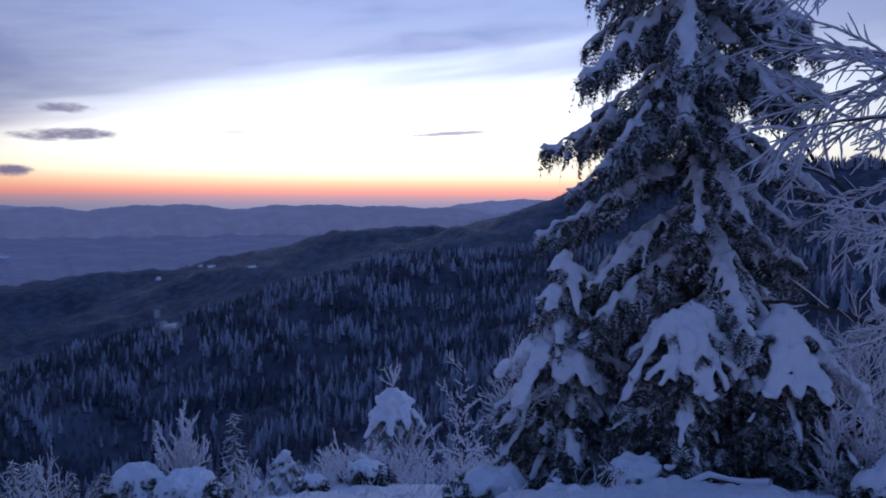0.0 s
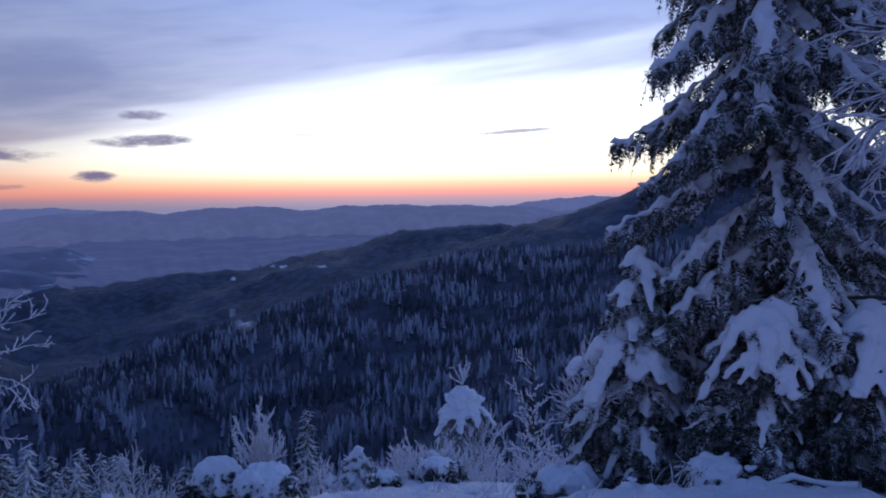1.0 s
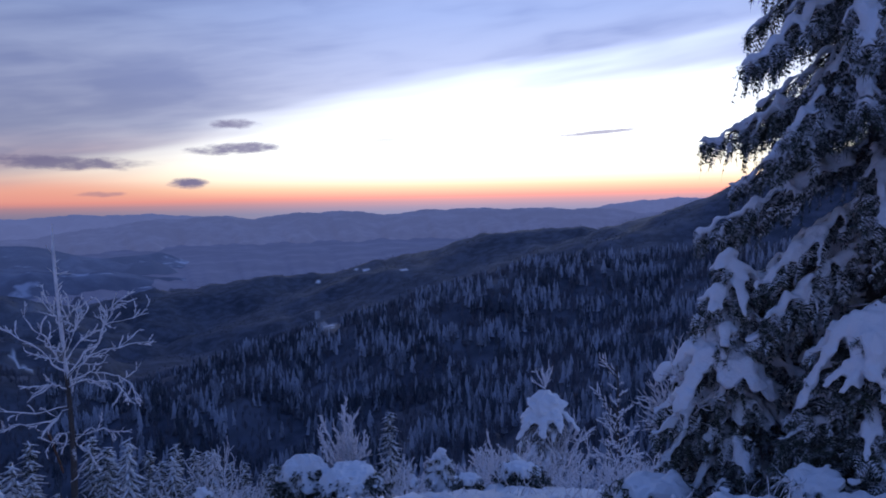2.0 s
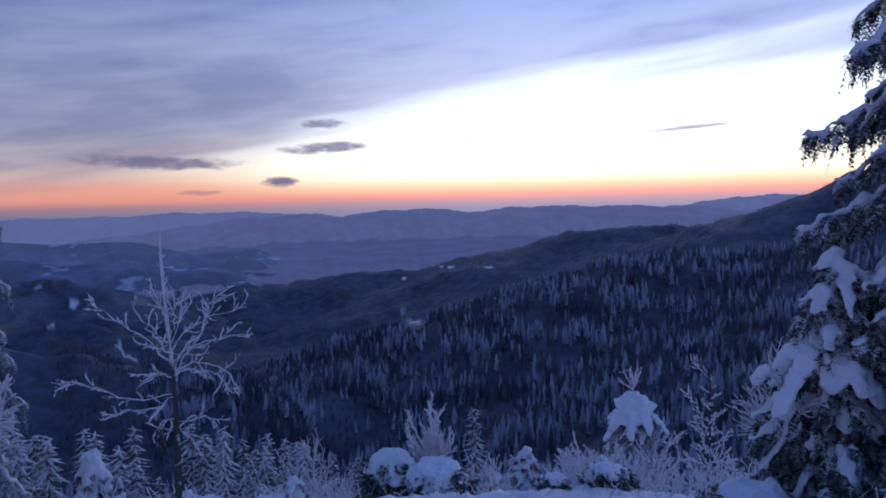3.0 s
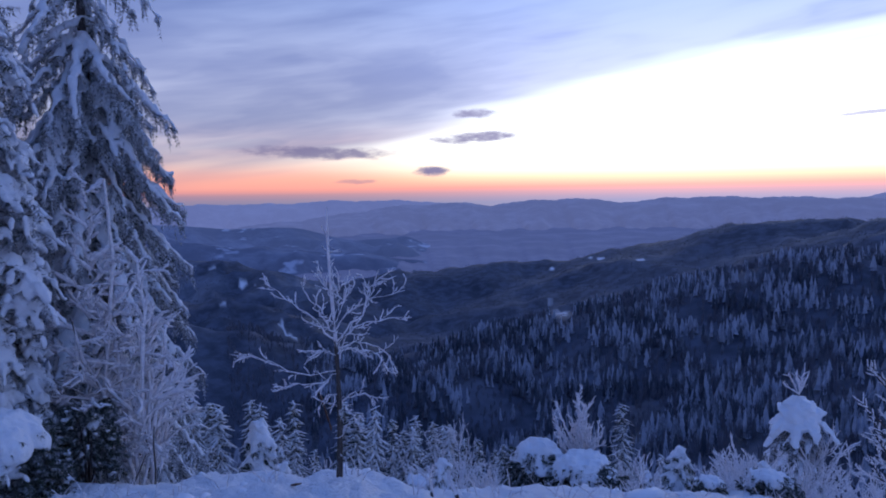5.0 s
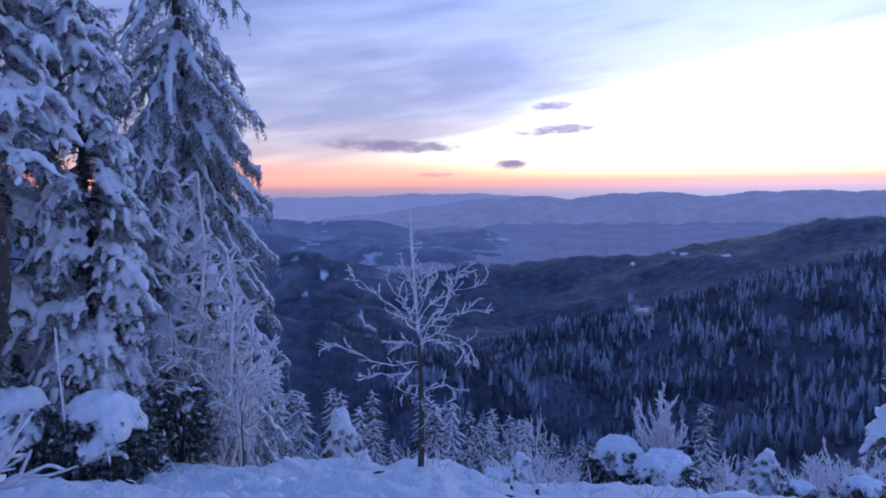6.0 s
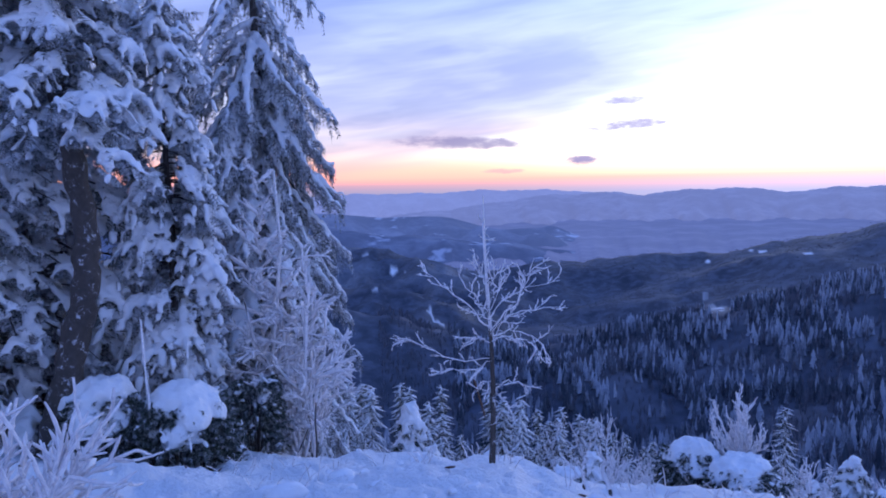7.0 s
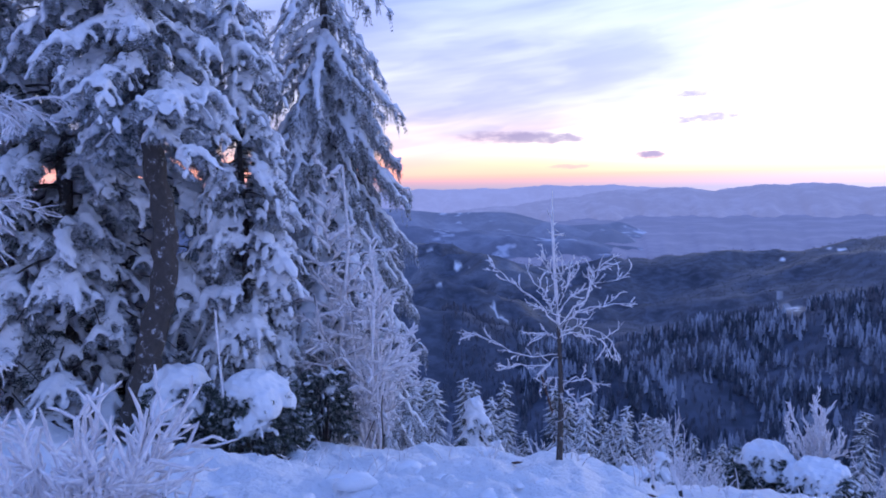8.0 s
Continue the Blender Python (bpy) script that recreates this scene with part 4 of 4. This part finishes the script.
for k, (bx, by, ww, hh) in enumerate(((0.45, 6.6, 0.7, 0.4), (3.1, 4.7, 0.8, 0.4), (1.5, 5.6, 0.5, 0.3))):
    cushion("snow_cushion_bush", bx, by, ww, hh, "low bush sagging under snow beside the spruces", 140 + k, "snow cushions", caps=8)

# on the brink, straight ahead
hooded = spruce("hooded_spruce", -1.42, 21.0, 3.2, 1.05, "small spruce under an umbrella of snow", 131, clear=0.7, gap=0.24, per=7, droop=1.0, load=-0.25, taper=0.42, hang=0.3, needles=NEEDLES_FROSTED, thick=0.09, step=0.12, voxel=0.035,
                crown=cape(136, (0, 0, 3.1), 11, 0.55, 0.42, 0.13) + cape(138, (0.05, -0.1, 2.85), 15, 0.88, 0.85, 0.12) + [(0, 0, 2.68, 1, 0, 0, 0.60, 0.56, 0.30), (0, -0.1, 2.40, 1, 0, 0, 0.72, 0.64, 0.22)])
tuft = []
for k in range(9):
    grow(g, tuft, (0, 0, 3.2), (g.normal(0, 0.5), g.normal(0, 0.5), 1.0), g.uniform(0.35, 0.75), 0.008, 1, 0.5, 0.2, (7,), 0.1)
dress(hooded, tuft, g, 0.012)
frosted_tree("frosted_shrub", -0.95, 20.6, "leafless shrub white with hoarfrost", 137, fan(g, 10, 0.6, 1.8, 0.012), (8, 9), 0.6, 0.2, 0.010, 2, group="frosted shrubs")
frosted_tree("frosted_larch", 0.75, 25.0, "slender young tree white with hoarfrost", 132, [(0, 0, 0, 0, 0, 1, 4.7, 0.045)] + [(0, 0, 0.6 + 0.19 * k, math.cos(k * 2.4), math.sin(k * 2.4), 0.35, 1.25 - 0.05 * k, 0.013) for k in range(20)], (10, 10), 0.8, 0.3, 0.016, 2, "frosted tree", wander=0.05, ratio=(0.12, 0.3))
frosted_tree("frosted_bush", *az_place(19.2, 12.9), "round leafless bush white with hoarfrost", 133, fan(g, 12, 0.55, 1.4, 0.012, 0.06), (10, 8), 0.5, 0.8, 0.011, 2, ratio=(0.2, 0.42))
cushion("snow_mound", *az_place(22.9, 12.5), 0.95, 1.15, "low bush buried in rounded snow", 134, "snow mounds", caps=12, deep=1.1)
cushion("snow_mound", *az_place(19.3, 12.1), 1.15, 0.75, "low bush buried in rounded snow", 135, "snow mounds", caps=12, deep=1.1)


# the lone sapling
def sapling():
    g = np.random.RandomState(42)
    tree = thing("beech_sapling", (-3.31, 4.04, ground_at(-3.31, 4.04) - 0.03), "slender leafless sapling with rimed branches, alone in the snow", "sapling")
    s = np.linspace(0, 1, 20)
    stem = np.stack([0.02 * np.sin(s * 5) - 0.01 * s, 0.015 * np.sin(s * 4 + 1), s * 1.93], -1)
    right = np.array([math.cos(radians(40)), math.sin(radians(40)), 0])
    depth = np.array([-math.sin(radians(40)), math.cos(radians(40)), 0])
    paths = []
    upper = [(stem[9:], np.linspace(0.011, 0.0025, 11), 1)]
    # height on the stem, then way points as side, depth and rise from there; radius
    limbs = (
        (0.78, ((-0.22, 0.05, -0.03), (-0.43, 0.06, 0.06), (-0.56, 0.05, 0.13), (-0.73, 0.04, 0.15)), 0.0075),
        (0.76, ((-0.12, -0.12, -0.04), (-0.30, -0.20, 0.0), (-0.42, -0.24, -0.04)), 0.006),
        (1.00, ((-0.10, 0.05, 0.09), (-0.22, 0.10, 0.20), (-0.38, 0.12, 0.32), (-0.48, 0.12, 0.40)), 0.0075),
        (1.04, ((-0.06, -0.10, 0.10), (-0.14, -0.16, 0.22), (-0.22, -0.2, 0.40)), 0.0055),
        (0.98, ((0.10, 0.05, 0.10), (0.20, 0.06, 0.19), (0.24, 0.05, 0.34), (0.29, 0.04, 0.43), (0.44, 0.04, 0.45)), 0.0075),
        (0.95, ((0.12, -0.1, 0.14), (0.28, -0.14, 0.21), (0.52, -0.16, 0.21)), 0.0065),
        (1.06, ((0.12, 0.1, 0.14), (0.28, 0.14, 0.21), (0.52, 0.15, 0.25)), 0.006),
        (0.93, ((0.14, 0.08, 0.04), (0.28, 0.10, 0.0), (0.37, 0.12, -0.08), (0.40, 0.12, -0.20)), 0.0065),
        (0.90, ((0.10, -0.14, 0.06), (0.24, -0.22, 0.05), (0.33, -0.26, -0.04)), 0.006),
        (0.89, ((-0.09, -0.02, 0.05), (-0.18, -0.05, 0.03)), 0.005),
        (0.86, ((0.06, 0.14, 0.06), (0.12, 0.26, 0.03)), 0.005),
        (1.10, ((0.05, -0.06, 0.14), (0.10, -0.1, 0.32)), 0.005),
        (0.58, ((0.10, 0.03, 0.02), (0.25, 0.05, -0.01)), 0.0055),
        (0.55, ((0.06, -0.03, -0.04), (0.13, -0.05, -0.16)), 0.004),
        (0.62, ((-0.07, -0.03, 0.0), (-0.12, -0.05, -0.07)), 0.004),
        (1.30, ((-0.05, 0.02, 0.08), (-0.07, 0.02, 0.22)), 0.004),
        (1.28, ((0.05, 0.02, 0.06), (0.10, 0.02, 0.16)), 0.004),
    )
    for h, way, rad in limbs:
        root = np.array([np.interp(h, stem[:, 2], stem[:, k]) for k in range(3)])
        knots = np.array([root] + [root + right * a + depth * b + np.array([0, 0, c]) for a, b, c in way])
        u, q = np.linspace(0, 1, len(knots)), np.linspace(0, 1, 14)
        pts = np.stack([np.interp(q, u, knots[:, k]) for k in range(3)], -1)
        pts[1:-1] += g.normal(0, 0.008, (12, 3))
        paths.append((pts, np.linspace(rad * 0.62, 0.0016, 14), 1))
        size = float(np.linalg.norm(knots[-1] - root))
        for _ in range(int(14 * size) + 3):
            k = g.randint(3, 13)
            along = unit(pts[k + 1] - pts[k])
            away = unit(np.cross(along, g.normal(0, 1, 3)))
            grow(g, paths, pts[k], along + away * g.uniform(0.5, 1.0) + np.array([0, 0, 0.1]), g.uniform(0.06, 0.17), 0.0018, 1, 0.6, 0.1, (4,), 0.16)
    for k in range(26):
        h = g.uniform(1.0, 1.85)
        root = np.array([np.interp(h, stem[:, 2], stem[:, j]) for j in range(3)])
        grow(g, paths, root, g.normal(0, 1, 3) + np.array([0, 0, 1.0]), g.uniform(0.03, 0.10), 0.003, 0, 0.6, 0.2, (), 0.1)
    part("trunk", tubes([(stem[:11], np.linspace(0.024, 0.012, 11))], 9), BARK, tree, "dark bark with flecks of rime")
    tagged(part("branch_wood", tubes([(p, r) for p, r, _ in paths + upper], 4), TWIG, tree, "dark twigs"), kind="stuff")
    tagged(part("rime", tubes(rime_on(paths, g, 0.0028, uneven=0.85) + rime_on(upper, g, 0.0055, uneven=0.75), 5), RIME, tree, "white hoarfrost"), kind="stuff")
    leaves = []
    for k in range(5):
        p = np.array([-0.10 + 0.02 * k, -0.05, 0.60 - 0.05 * k])
        leaves.append((*p, 0.3, 0.1, -1, 0.04, 0.02, 0.006))
    tagged(part("dead_leaves", lumps(leaves, g, 1), DEAD_LEAF, tree, "shrivelled brown leaves"), kind="stuff")


sapling()

# left: spruces, frosted shrubs and snow cushions
laden_spruce("snowy_spruce", -8.5, 3.1, [(-0.05, -0.05, 0), (0.0, 0.0, 0.5), (0.34, 0.35, 2.3), (0.25, 0.25, 3.4), (0.09, 0.1, 4.9), (-0.1, -0.1, 9.0)], 0.85, "old spruce with a bare crooked trunk and snow-heaped boughs", 201, 3.9, 0.24, 7, 0.30, stem_radius=0.17, needles=NEEDLES_FROSTED, fall=0.9, droop=0.55, bare=0.1, patch=-0.12, hang=0.1)
laden_spruce("snowy_spruce", -10.0, 2.9, [(0.1, 0, 0), (0.05, 0.1, 2.0), (-0.3, 0.0, 8.0)], 1.3, "spruce heaped with snow close behind the old trunk", 204, 1.0, 0.27, 7, 0.32, stem_radius=0.12, needles=NEEDLES_FROSTED, fall=0.9, droop=0.6, bare=0.12, patch=-0.12, hang=0.1, voxel=0.034)
laden_spruce("snowy_spruce", -10.6, 3.9, [(0, 0, 0), (0, 0, 8.5)], 1.7, "dense spruce thick with snow at the wood's edge", 205, 0.6, 0.36, 7, 0.42, stem_radius=0.14, taper=0.35, needles=NEEDLES_DUSTED, fingers=7, pairs=4, patch=-0.12, voxel=0.04)
laden_spruce("snowy_spruce", -11.2, 2.0, [(0, 0, 0), (0, 0, 8.5)], 1.8, "dense spruce thick with snow at the wood's edge", 206, 0.6, 0.36, 7, 0.44, stem_radius=0.14, taper=0.35, needles=NEEDLES_DUSTED, fingers=7, pairs=4, patch=-0.12, voxel=0.04)
frosted_tree("weeping_thicket", -9.6, 1.55, "weeping leafless thicket pale with hoarfrost", 207, [(0, 0, 0, 0, 0, 1, 3.4, 0.03)] + [(0, 0, 1.2 + 0.35 * k, math.cos(k * 2.2), math.sin(k * 2.2), 0.3, 1.5, 0.013) for k in range(9)], (10, 11), 0.5, -0.8, 0.008, 2, "frosted tree")
laden_spruce("snowy_spruce", -8.8, 4.7, [(0, 0, 0), (0.03, 0.02, 3.0), (-0.06, -0.05, 6.1)], 0.40, "slim spruce loaded with pillows of snow", 202, 0.35, 0.17, 7, 0.34, fall=1.2, droop=0.55, taper=0.12, stem_radius=0.07, needles=NEEDLES_FROSTED, hang=0.1, tip=0.95)
spruce("snowy_spruce", -10.3, 7.15, 14.0, 1.48, "tall drooping spruce frosted white all over", 203, clear=0.5, gap=0.27, per=8, droop=1.4, load=0.45, taper=0.45, thick=0.062, hang=0.26, needles=NEEDLES_FROSTED, stem_radius=0.12, step=0.085, broad=0.30, sparse_above=7.2, voxel=0.034, pairs=5)
frosted_tree("frosted_shrub", -8.5, 5.82, "young leafless tree layered with thick hoarfrost", 211, [(0, 0, 0, 0.0, 0.0, 1, 3.9, 0.013)] + [(0, 0, 0.35 + 0.105 * k, math.cos(k * 2.4), math.sin(k * 2.4), 0.3 + 0.02 * k, (0.95 - 0.021 * k), 0.011) for k in range(34)], (10, 7), 0.75, 0.05, 0.022, 2, group="frosted shrubs", ratio=(0.22, 0.45), trunk_radius=0.03, wander=0.06, plain_stem=True)
weep = [(0, 0, 0, 0.05, 0.03, 1, 2.4, 0.018), (0.1, 0, 0, 0.15, 0.13, 1, 2.1, 0.016), (-0.1, 0.1, 0, -0.22, -0.2, 1, 2.6, 0.018), (0.1, 0.2, 0, 0.2, -0.25, 1, 2.6, 0.018), (0, -0.1, 0, 0.25, 0.22, 1, 2.2, 0.018)]
frosted_tree("frosted_shrub", -8.18, 6.10, "arching leafless shrub thick with hoarfrost", 212, weep + [(0, 0, 0.7 + 0.13 * k, math.cos(k * 2.4), math.sin(k * 2.4), 0.35, 0.85 - 0.02 * k, 0.011) for k in range(18)], (10, 9), 0.7, -0.45, 0.017, 2, group="frosted shrubs", ratio=(0.15, 0.35), trunk_radius=0.022, wander=0.1)
frosted_tree("frosted_shrub", -8.93, 6.93, "drooping leafless shrub thick with hoarfrost", 213, fan(g, 9, 0.35, 1.7, 0.013), (7, 8), 0.7, -0.25, 0.014, 2, group="frosted shrubs", trunk_radius=0.012)
cushion("snow_cushion_bush", -7.65, 4.1, 1.1, 1.15, "dark evergreen bush under a rounded snow cap", 221, "snow cushions", deep=1.2)
cushion("snow_cushion_bush", -8.1, 3.45, 0.85, 1.1, "dark evergreen bush under a rounded snow cap", 222, "snow cushions", deep=1.2)
cushion("snow_cushion_bush", -8.05, 5.35, 0.6, 1.2, "narrow dark evergreen bush streaked with snow", 223, "snow cushions", cover=0.4, caps=6)
frosted_tree("rimed_shrub", -4.22, 1.12, "low shrub with stiff twigs coated in thick rime", 231, fan(g, 54, 1.3, 0.74, 0.006, 0.20), (9,), 0.9, 0.12, 0.0120, 1, wander=0.10, uneven=0.25)

spruce("snow_seedling", *az_place(44.4, 13.0), 1.5, 0.5, "small spruce wrapped in snow on the brink", 241, clear=0.1, gap=0.16, per=6, droop=0.9, load=0.45, hang=0.1, thick=0.09, step=0.09, voxel=0.03, group="seedlings")
spruce("snow_seedling", *az_place(42.6, 15.0), 1.0, 0.4, "small spruce wrapped in snow on the brink", 242, clear=0.1, gap=0.16, per=6, droop=0.9, load=0.45, hang=0.1, thick=0.08, step=0.09, voxel=0.03, group="seedlings")

# young woods below the brink
models = [
    spruce("slope_spruce", -13.0, 45.5, 8.0, 1.5, "young spruce dusted with snow below the brink", 301, clear=0.3, gap=0.36, per=7, droop=0.6, load=-0.18, hang=0.2, thick=0.06, needles=NEEDLES_DUSTED, group="slope spruces", step=0.36, pairs=3, skin=False),
    spruce("slope_spruce", -25.3, 45.2, 8.0, 1.7, "young spruce heavy with snow below the brink", 302, clear=0.3, gap=0.40, per=7, droop=0.8, load=0.05, hang=0.2, thick=0.08, needles=NEEDLES_DUSTED, group="slope spruces", step=0.36, pairs=3, skin=False),
    frosted_tree("slope_birch", -9.0, 27.0, "leafless young tree grey with frost", 303, [(0, 0, 0, 0, 0, 1, 3.2, 0.03)] + fan(g, 6, 0.5, 2.9, 0.015), (5, 6), 0.5, 0.5, 0.010, 2, "frosted tree", "slope trees"),
]
tops = ([(-12, -18.5), (20, -18.9), (28, -17.6), (34, -15.6), (40, -14.6), (46, -14.0), (52, -14.0), (60, -14.5)])
g = np.random.RandomState(77)
for k in range(96):
    a, r = g.uniform(8, 58), g.uniform(30, 95)
    el = np.interp(a, [q[0] for q in tops], [q[1] for q in tops]) - abs(g.normal(0, 2.0))
    px, py = az_place(a, r)
    gz = ground_at(px, py)
    tall = EYE + r * math.tan(radians(el)) - gz
    if not 2.0 < tall < 15:
        continue
    m = models[int(g.choice(3, p=(0.56, 0.40, 0.04)))]
    if m is models[2] and tall > 9:
        m = models[0]
    copy_thing(m, Matrix.LocRotScale((px, py, gz - 0.2), Euler((0, 0, g.uniform(0, 6.28))), Vector((tall / (3.3 if m is models[2] else 8.1),) * 3)))

# frosted low growth along the brink
low = [
    frosted_tree("rimed_bush", -5.9, 10.2, "low bush furred with hoarfrost", 401, fan(g, 10, 0.9, 0.75, 0.006, 0.2), (4, 5), 0.6, 0.3, 0.008, 2, group="rimed bushes"),
    frosted_tree("rimed_bush", -9.6, 12.2, "low bush furred with hoarfrost", 402, fan(g, 12, 0.7, 0.9, 0.006, 0.3), (4, 5), 0.5, 0.3, 0.009, 2, group="rimed bushes"),
    cushion("snow_tuft", -7.5, 12.0, 0.8, 0.6, "small bush rounded with snow", 403, "snow tufts", caps=8, voxel=0.035),
    spruce("snow_seedling", -8.9, 11.4, 1.1, 0.4, "knee-high spruce seedling covered in snow", 404, clear=0.08, gap=0.14, per=6, droop=0.8, load=0.35, hang=0.1, thick=0.07, step=0.12, voxel=0.04, pairs=4, group="seedlings"),
]
for k in range(46):
    a = g.uniform(-12, 52)
    r = g.uniform(10.5, 22)
    px, py = az_place(a, r)
    if math.hypot(px + 8.6, py - 6.6) < 3.0 or 15 < a < 27 and r < 16:
        continue
    m = low[int(g.choice(4, p=(0.25, 0.15, 0.35, 0.25)))]
    copy_thing(m, Matrix.LocRotScale((px, py, ground_at(px, py) - 0.06), Euler((0, 0, g.uniform(0, 6.28))), Vector((g.uniform(0.5, 1.05),) * 3)))

for k in range(26):
    px, py = az_place(g.uniform(-9, 13), g.uniform(11, 19))
    m = low[int(g.choice(2))]
    copy_thing(m, Matrix.LocRotScale((px, py, ground_at(px, py) - 0.05), Euler((0, 0, g.uniform(0, 6.28))), Vector((g.uniform(0.6, 1.1),) * 3)))

# dry grass and twigs sticking out of the snow
blades = []
for k in range(900):
    a, r = g.uniform(-14, 60), g.uniform(3.6, 22)
    px, py = az_place(a, r)
    if wavy(np.array([px]), np.array([py]), 3.0, 61)[0] < 0.12:
        continue
    gz = ground_at(px, py)
    for b in range(g.randint(2, 7)):
        d = unit(np.array([g.normal(0, 0.5), g.normal(0, 0.5), 1.0]))
        l = g.uniform(0.06, 0.3)
        p0 = np.array([px + g.normal(0, 0.06), py + g.normal(0, 0.06), gz - 0.03])
        pts = np.array([p0, p0 + d * l * 0.6, p0 + d * l + np.array([d[0], d[1], -0.3]) * l * 0.25])
        blades.append((pts, np.array([0.0035, 0.003, 0.0025]) * g.uniform(0.8, 1.8)))
tagged(mesh_object("frosted_grass", *tubes(blades, 3), RIME), "stiff dry grass stems white with frost", "grass", kind="stuff")


# small things in the snow
def stick(x, y, height, lean, radius, label, seed, snowy=True):
    g = np.random.RandomState(seed)
    ob = thing("bare_stick", (x, y, ground_at(x, y) - 0.05), label, "stick", "bare sticks")
    s = np.linspace(0, 1, 7)
    pts = np.stack([lean[0] * s ** 1.4 + 0.02 * np.sin(s * 6), lean[1] * s ** 1.4, height * s], -1)
    part("stem", tubes([(pts, np.linspace(radius, radius * 0.6, 7))], 6), TWIG, ob)
    if snowy:
        part("rime", tubes([(pts[2:] + np.array([0.0, 0.0, radius * 0.7]), np.full(5, radius * 0.95) * g.uniform(0.7, 1.2, 5))], 6), RIME, ob, "white hoarfrost")
    return ob


stick(-7.55, 3.7, 1.75, (-0.22, 0.05), 0.017, "crooked bare stick coated in rime between the bushes", 1)
stick(-7.2, 5.6, 0.75, (0.02, 0.02), 0.012, "thin dark stem standing in the snow", 2, False)
stick(-3.05, 4.85, 0.32, (0.06, 0.0), 0.016, "broken stub poking out of the snow", 3)
stick(-2.75, 4.75, 0.26, (-0.05, 0.0), 0.018, "broken stub poking out of the snow", 4)
stick(-4.3, 9.2, 0.45, (0.0, 0.0), 0.02, "short pale stub at the brink", 5, False)
stick(-2.6, 9.5, 0.6, (0.08, 0.0), 0.012, "thin stem furred with frost", 6)
stick(-6.5, 10.0, 0.5, (-0.05, 0.0), 0.012, "thin stem furred with frost", 7)


def windfall(x, y, length, turn, radius, label, seed):
    """A fallen branch with a ridge of snow on it."""
    g = np.random.RandomState(seed)
    ob = thing("fallen_branch", (x, y, ground_at(x, y) + radius * 0.5), label, "branch", "fallen branches", turn)
    s = np.linspace(-0.5, 0.5, 9)
    pts = np.stack([s * length, 0.10 * np.sin(s * 6), -0.35 * length * s ** 2 + 0.25 * length * s + 0.03 * np.sin(s * 15)], -1)
    part("wood", tubes([(pts, np.linspace(radius, radius * 0.5, 9))], 7), BARK, ob, "dark wet bark")
    part("snow_ridge", tubes([(pts + np.array([0, 0, radius * 1.0]), radius * g.uniform(0.8, 1.5, 9))], 8), SNOW_PAD, ob, "ridge of snow")


windfall(1.8, 5.3, 1.1, -20, 0.022, "fallen branch carrying a ridge of snow", 11)
windfall(3.0, 5.1, 1.3, 38, 0.026, "fallen branch carrying a ridge of snow", 12)
windfall(-9.6, 2.2, 1.5, 40, 0.07, "log with a thick ridge of snow under the spruces", 13)

for k, (lx, ly) in enumerate(((-3.42, 3.72), (-5.9, 3.2), (-2.7, 4.35), (-6.6, 3.9))):
    g = np.random.RandomState(500 + k)
    leaf = [(g.normal(0, 0.04), g.normal(0, 0.04), 0.012, *g.normal(0, 1, 3), 0.05, 0.022, 0.006) for _ in range(1)]
    ob = mesh_object("dead_leaf", *lumps(leaf, g, 1, 0.2), DEAD_LEAF)
    ob.location = (lx, ly, ground_at(lx, ly) + 0.01)
    tagged(ob, "shrivelled brown leaf lying on the snow", "leaf", "fallen leaves")


# clods and crumbs of snow that fell from the trees
g = np.random.RandomState(91)
rows = []
for k in range(900):
    a, r = g.uniform(-14, 74), g.uniform(2.6, 13)
    px, py = az_place(a, r)
    if wavy(np.array([px]), np.array([py]), 2.2, 62)[0] < 0.0:
        continue
    size = g.uniform(0.015, 0.05) if g.rand() < 0.9 else g.uniform(0.06, 0.13)
    rows.append((px, py, ground_at(px, py) - size * 0.1, g.normal(), g.normal(), 0.0, size * g.uniform(1, 1.8), size, size * g.uniform(0.4, 0.75)))
tagged(mesh_object("snow_crumbs", *lumps(rows, g, 2, 0.22), SNOW), "clods of fallen snow scattered on the ground", "snow", kind="stuff")
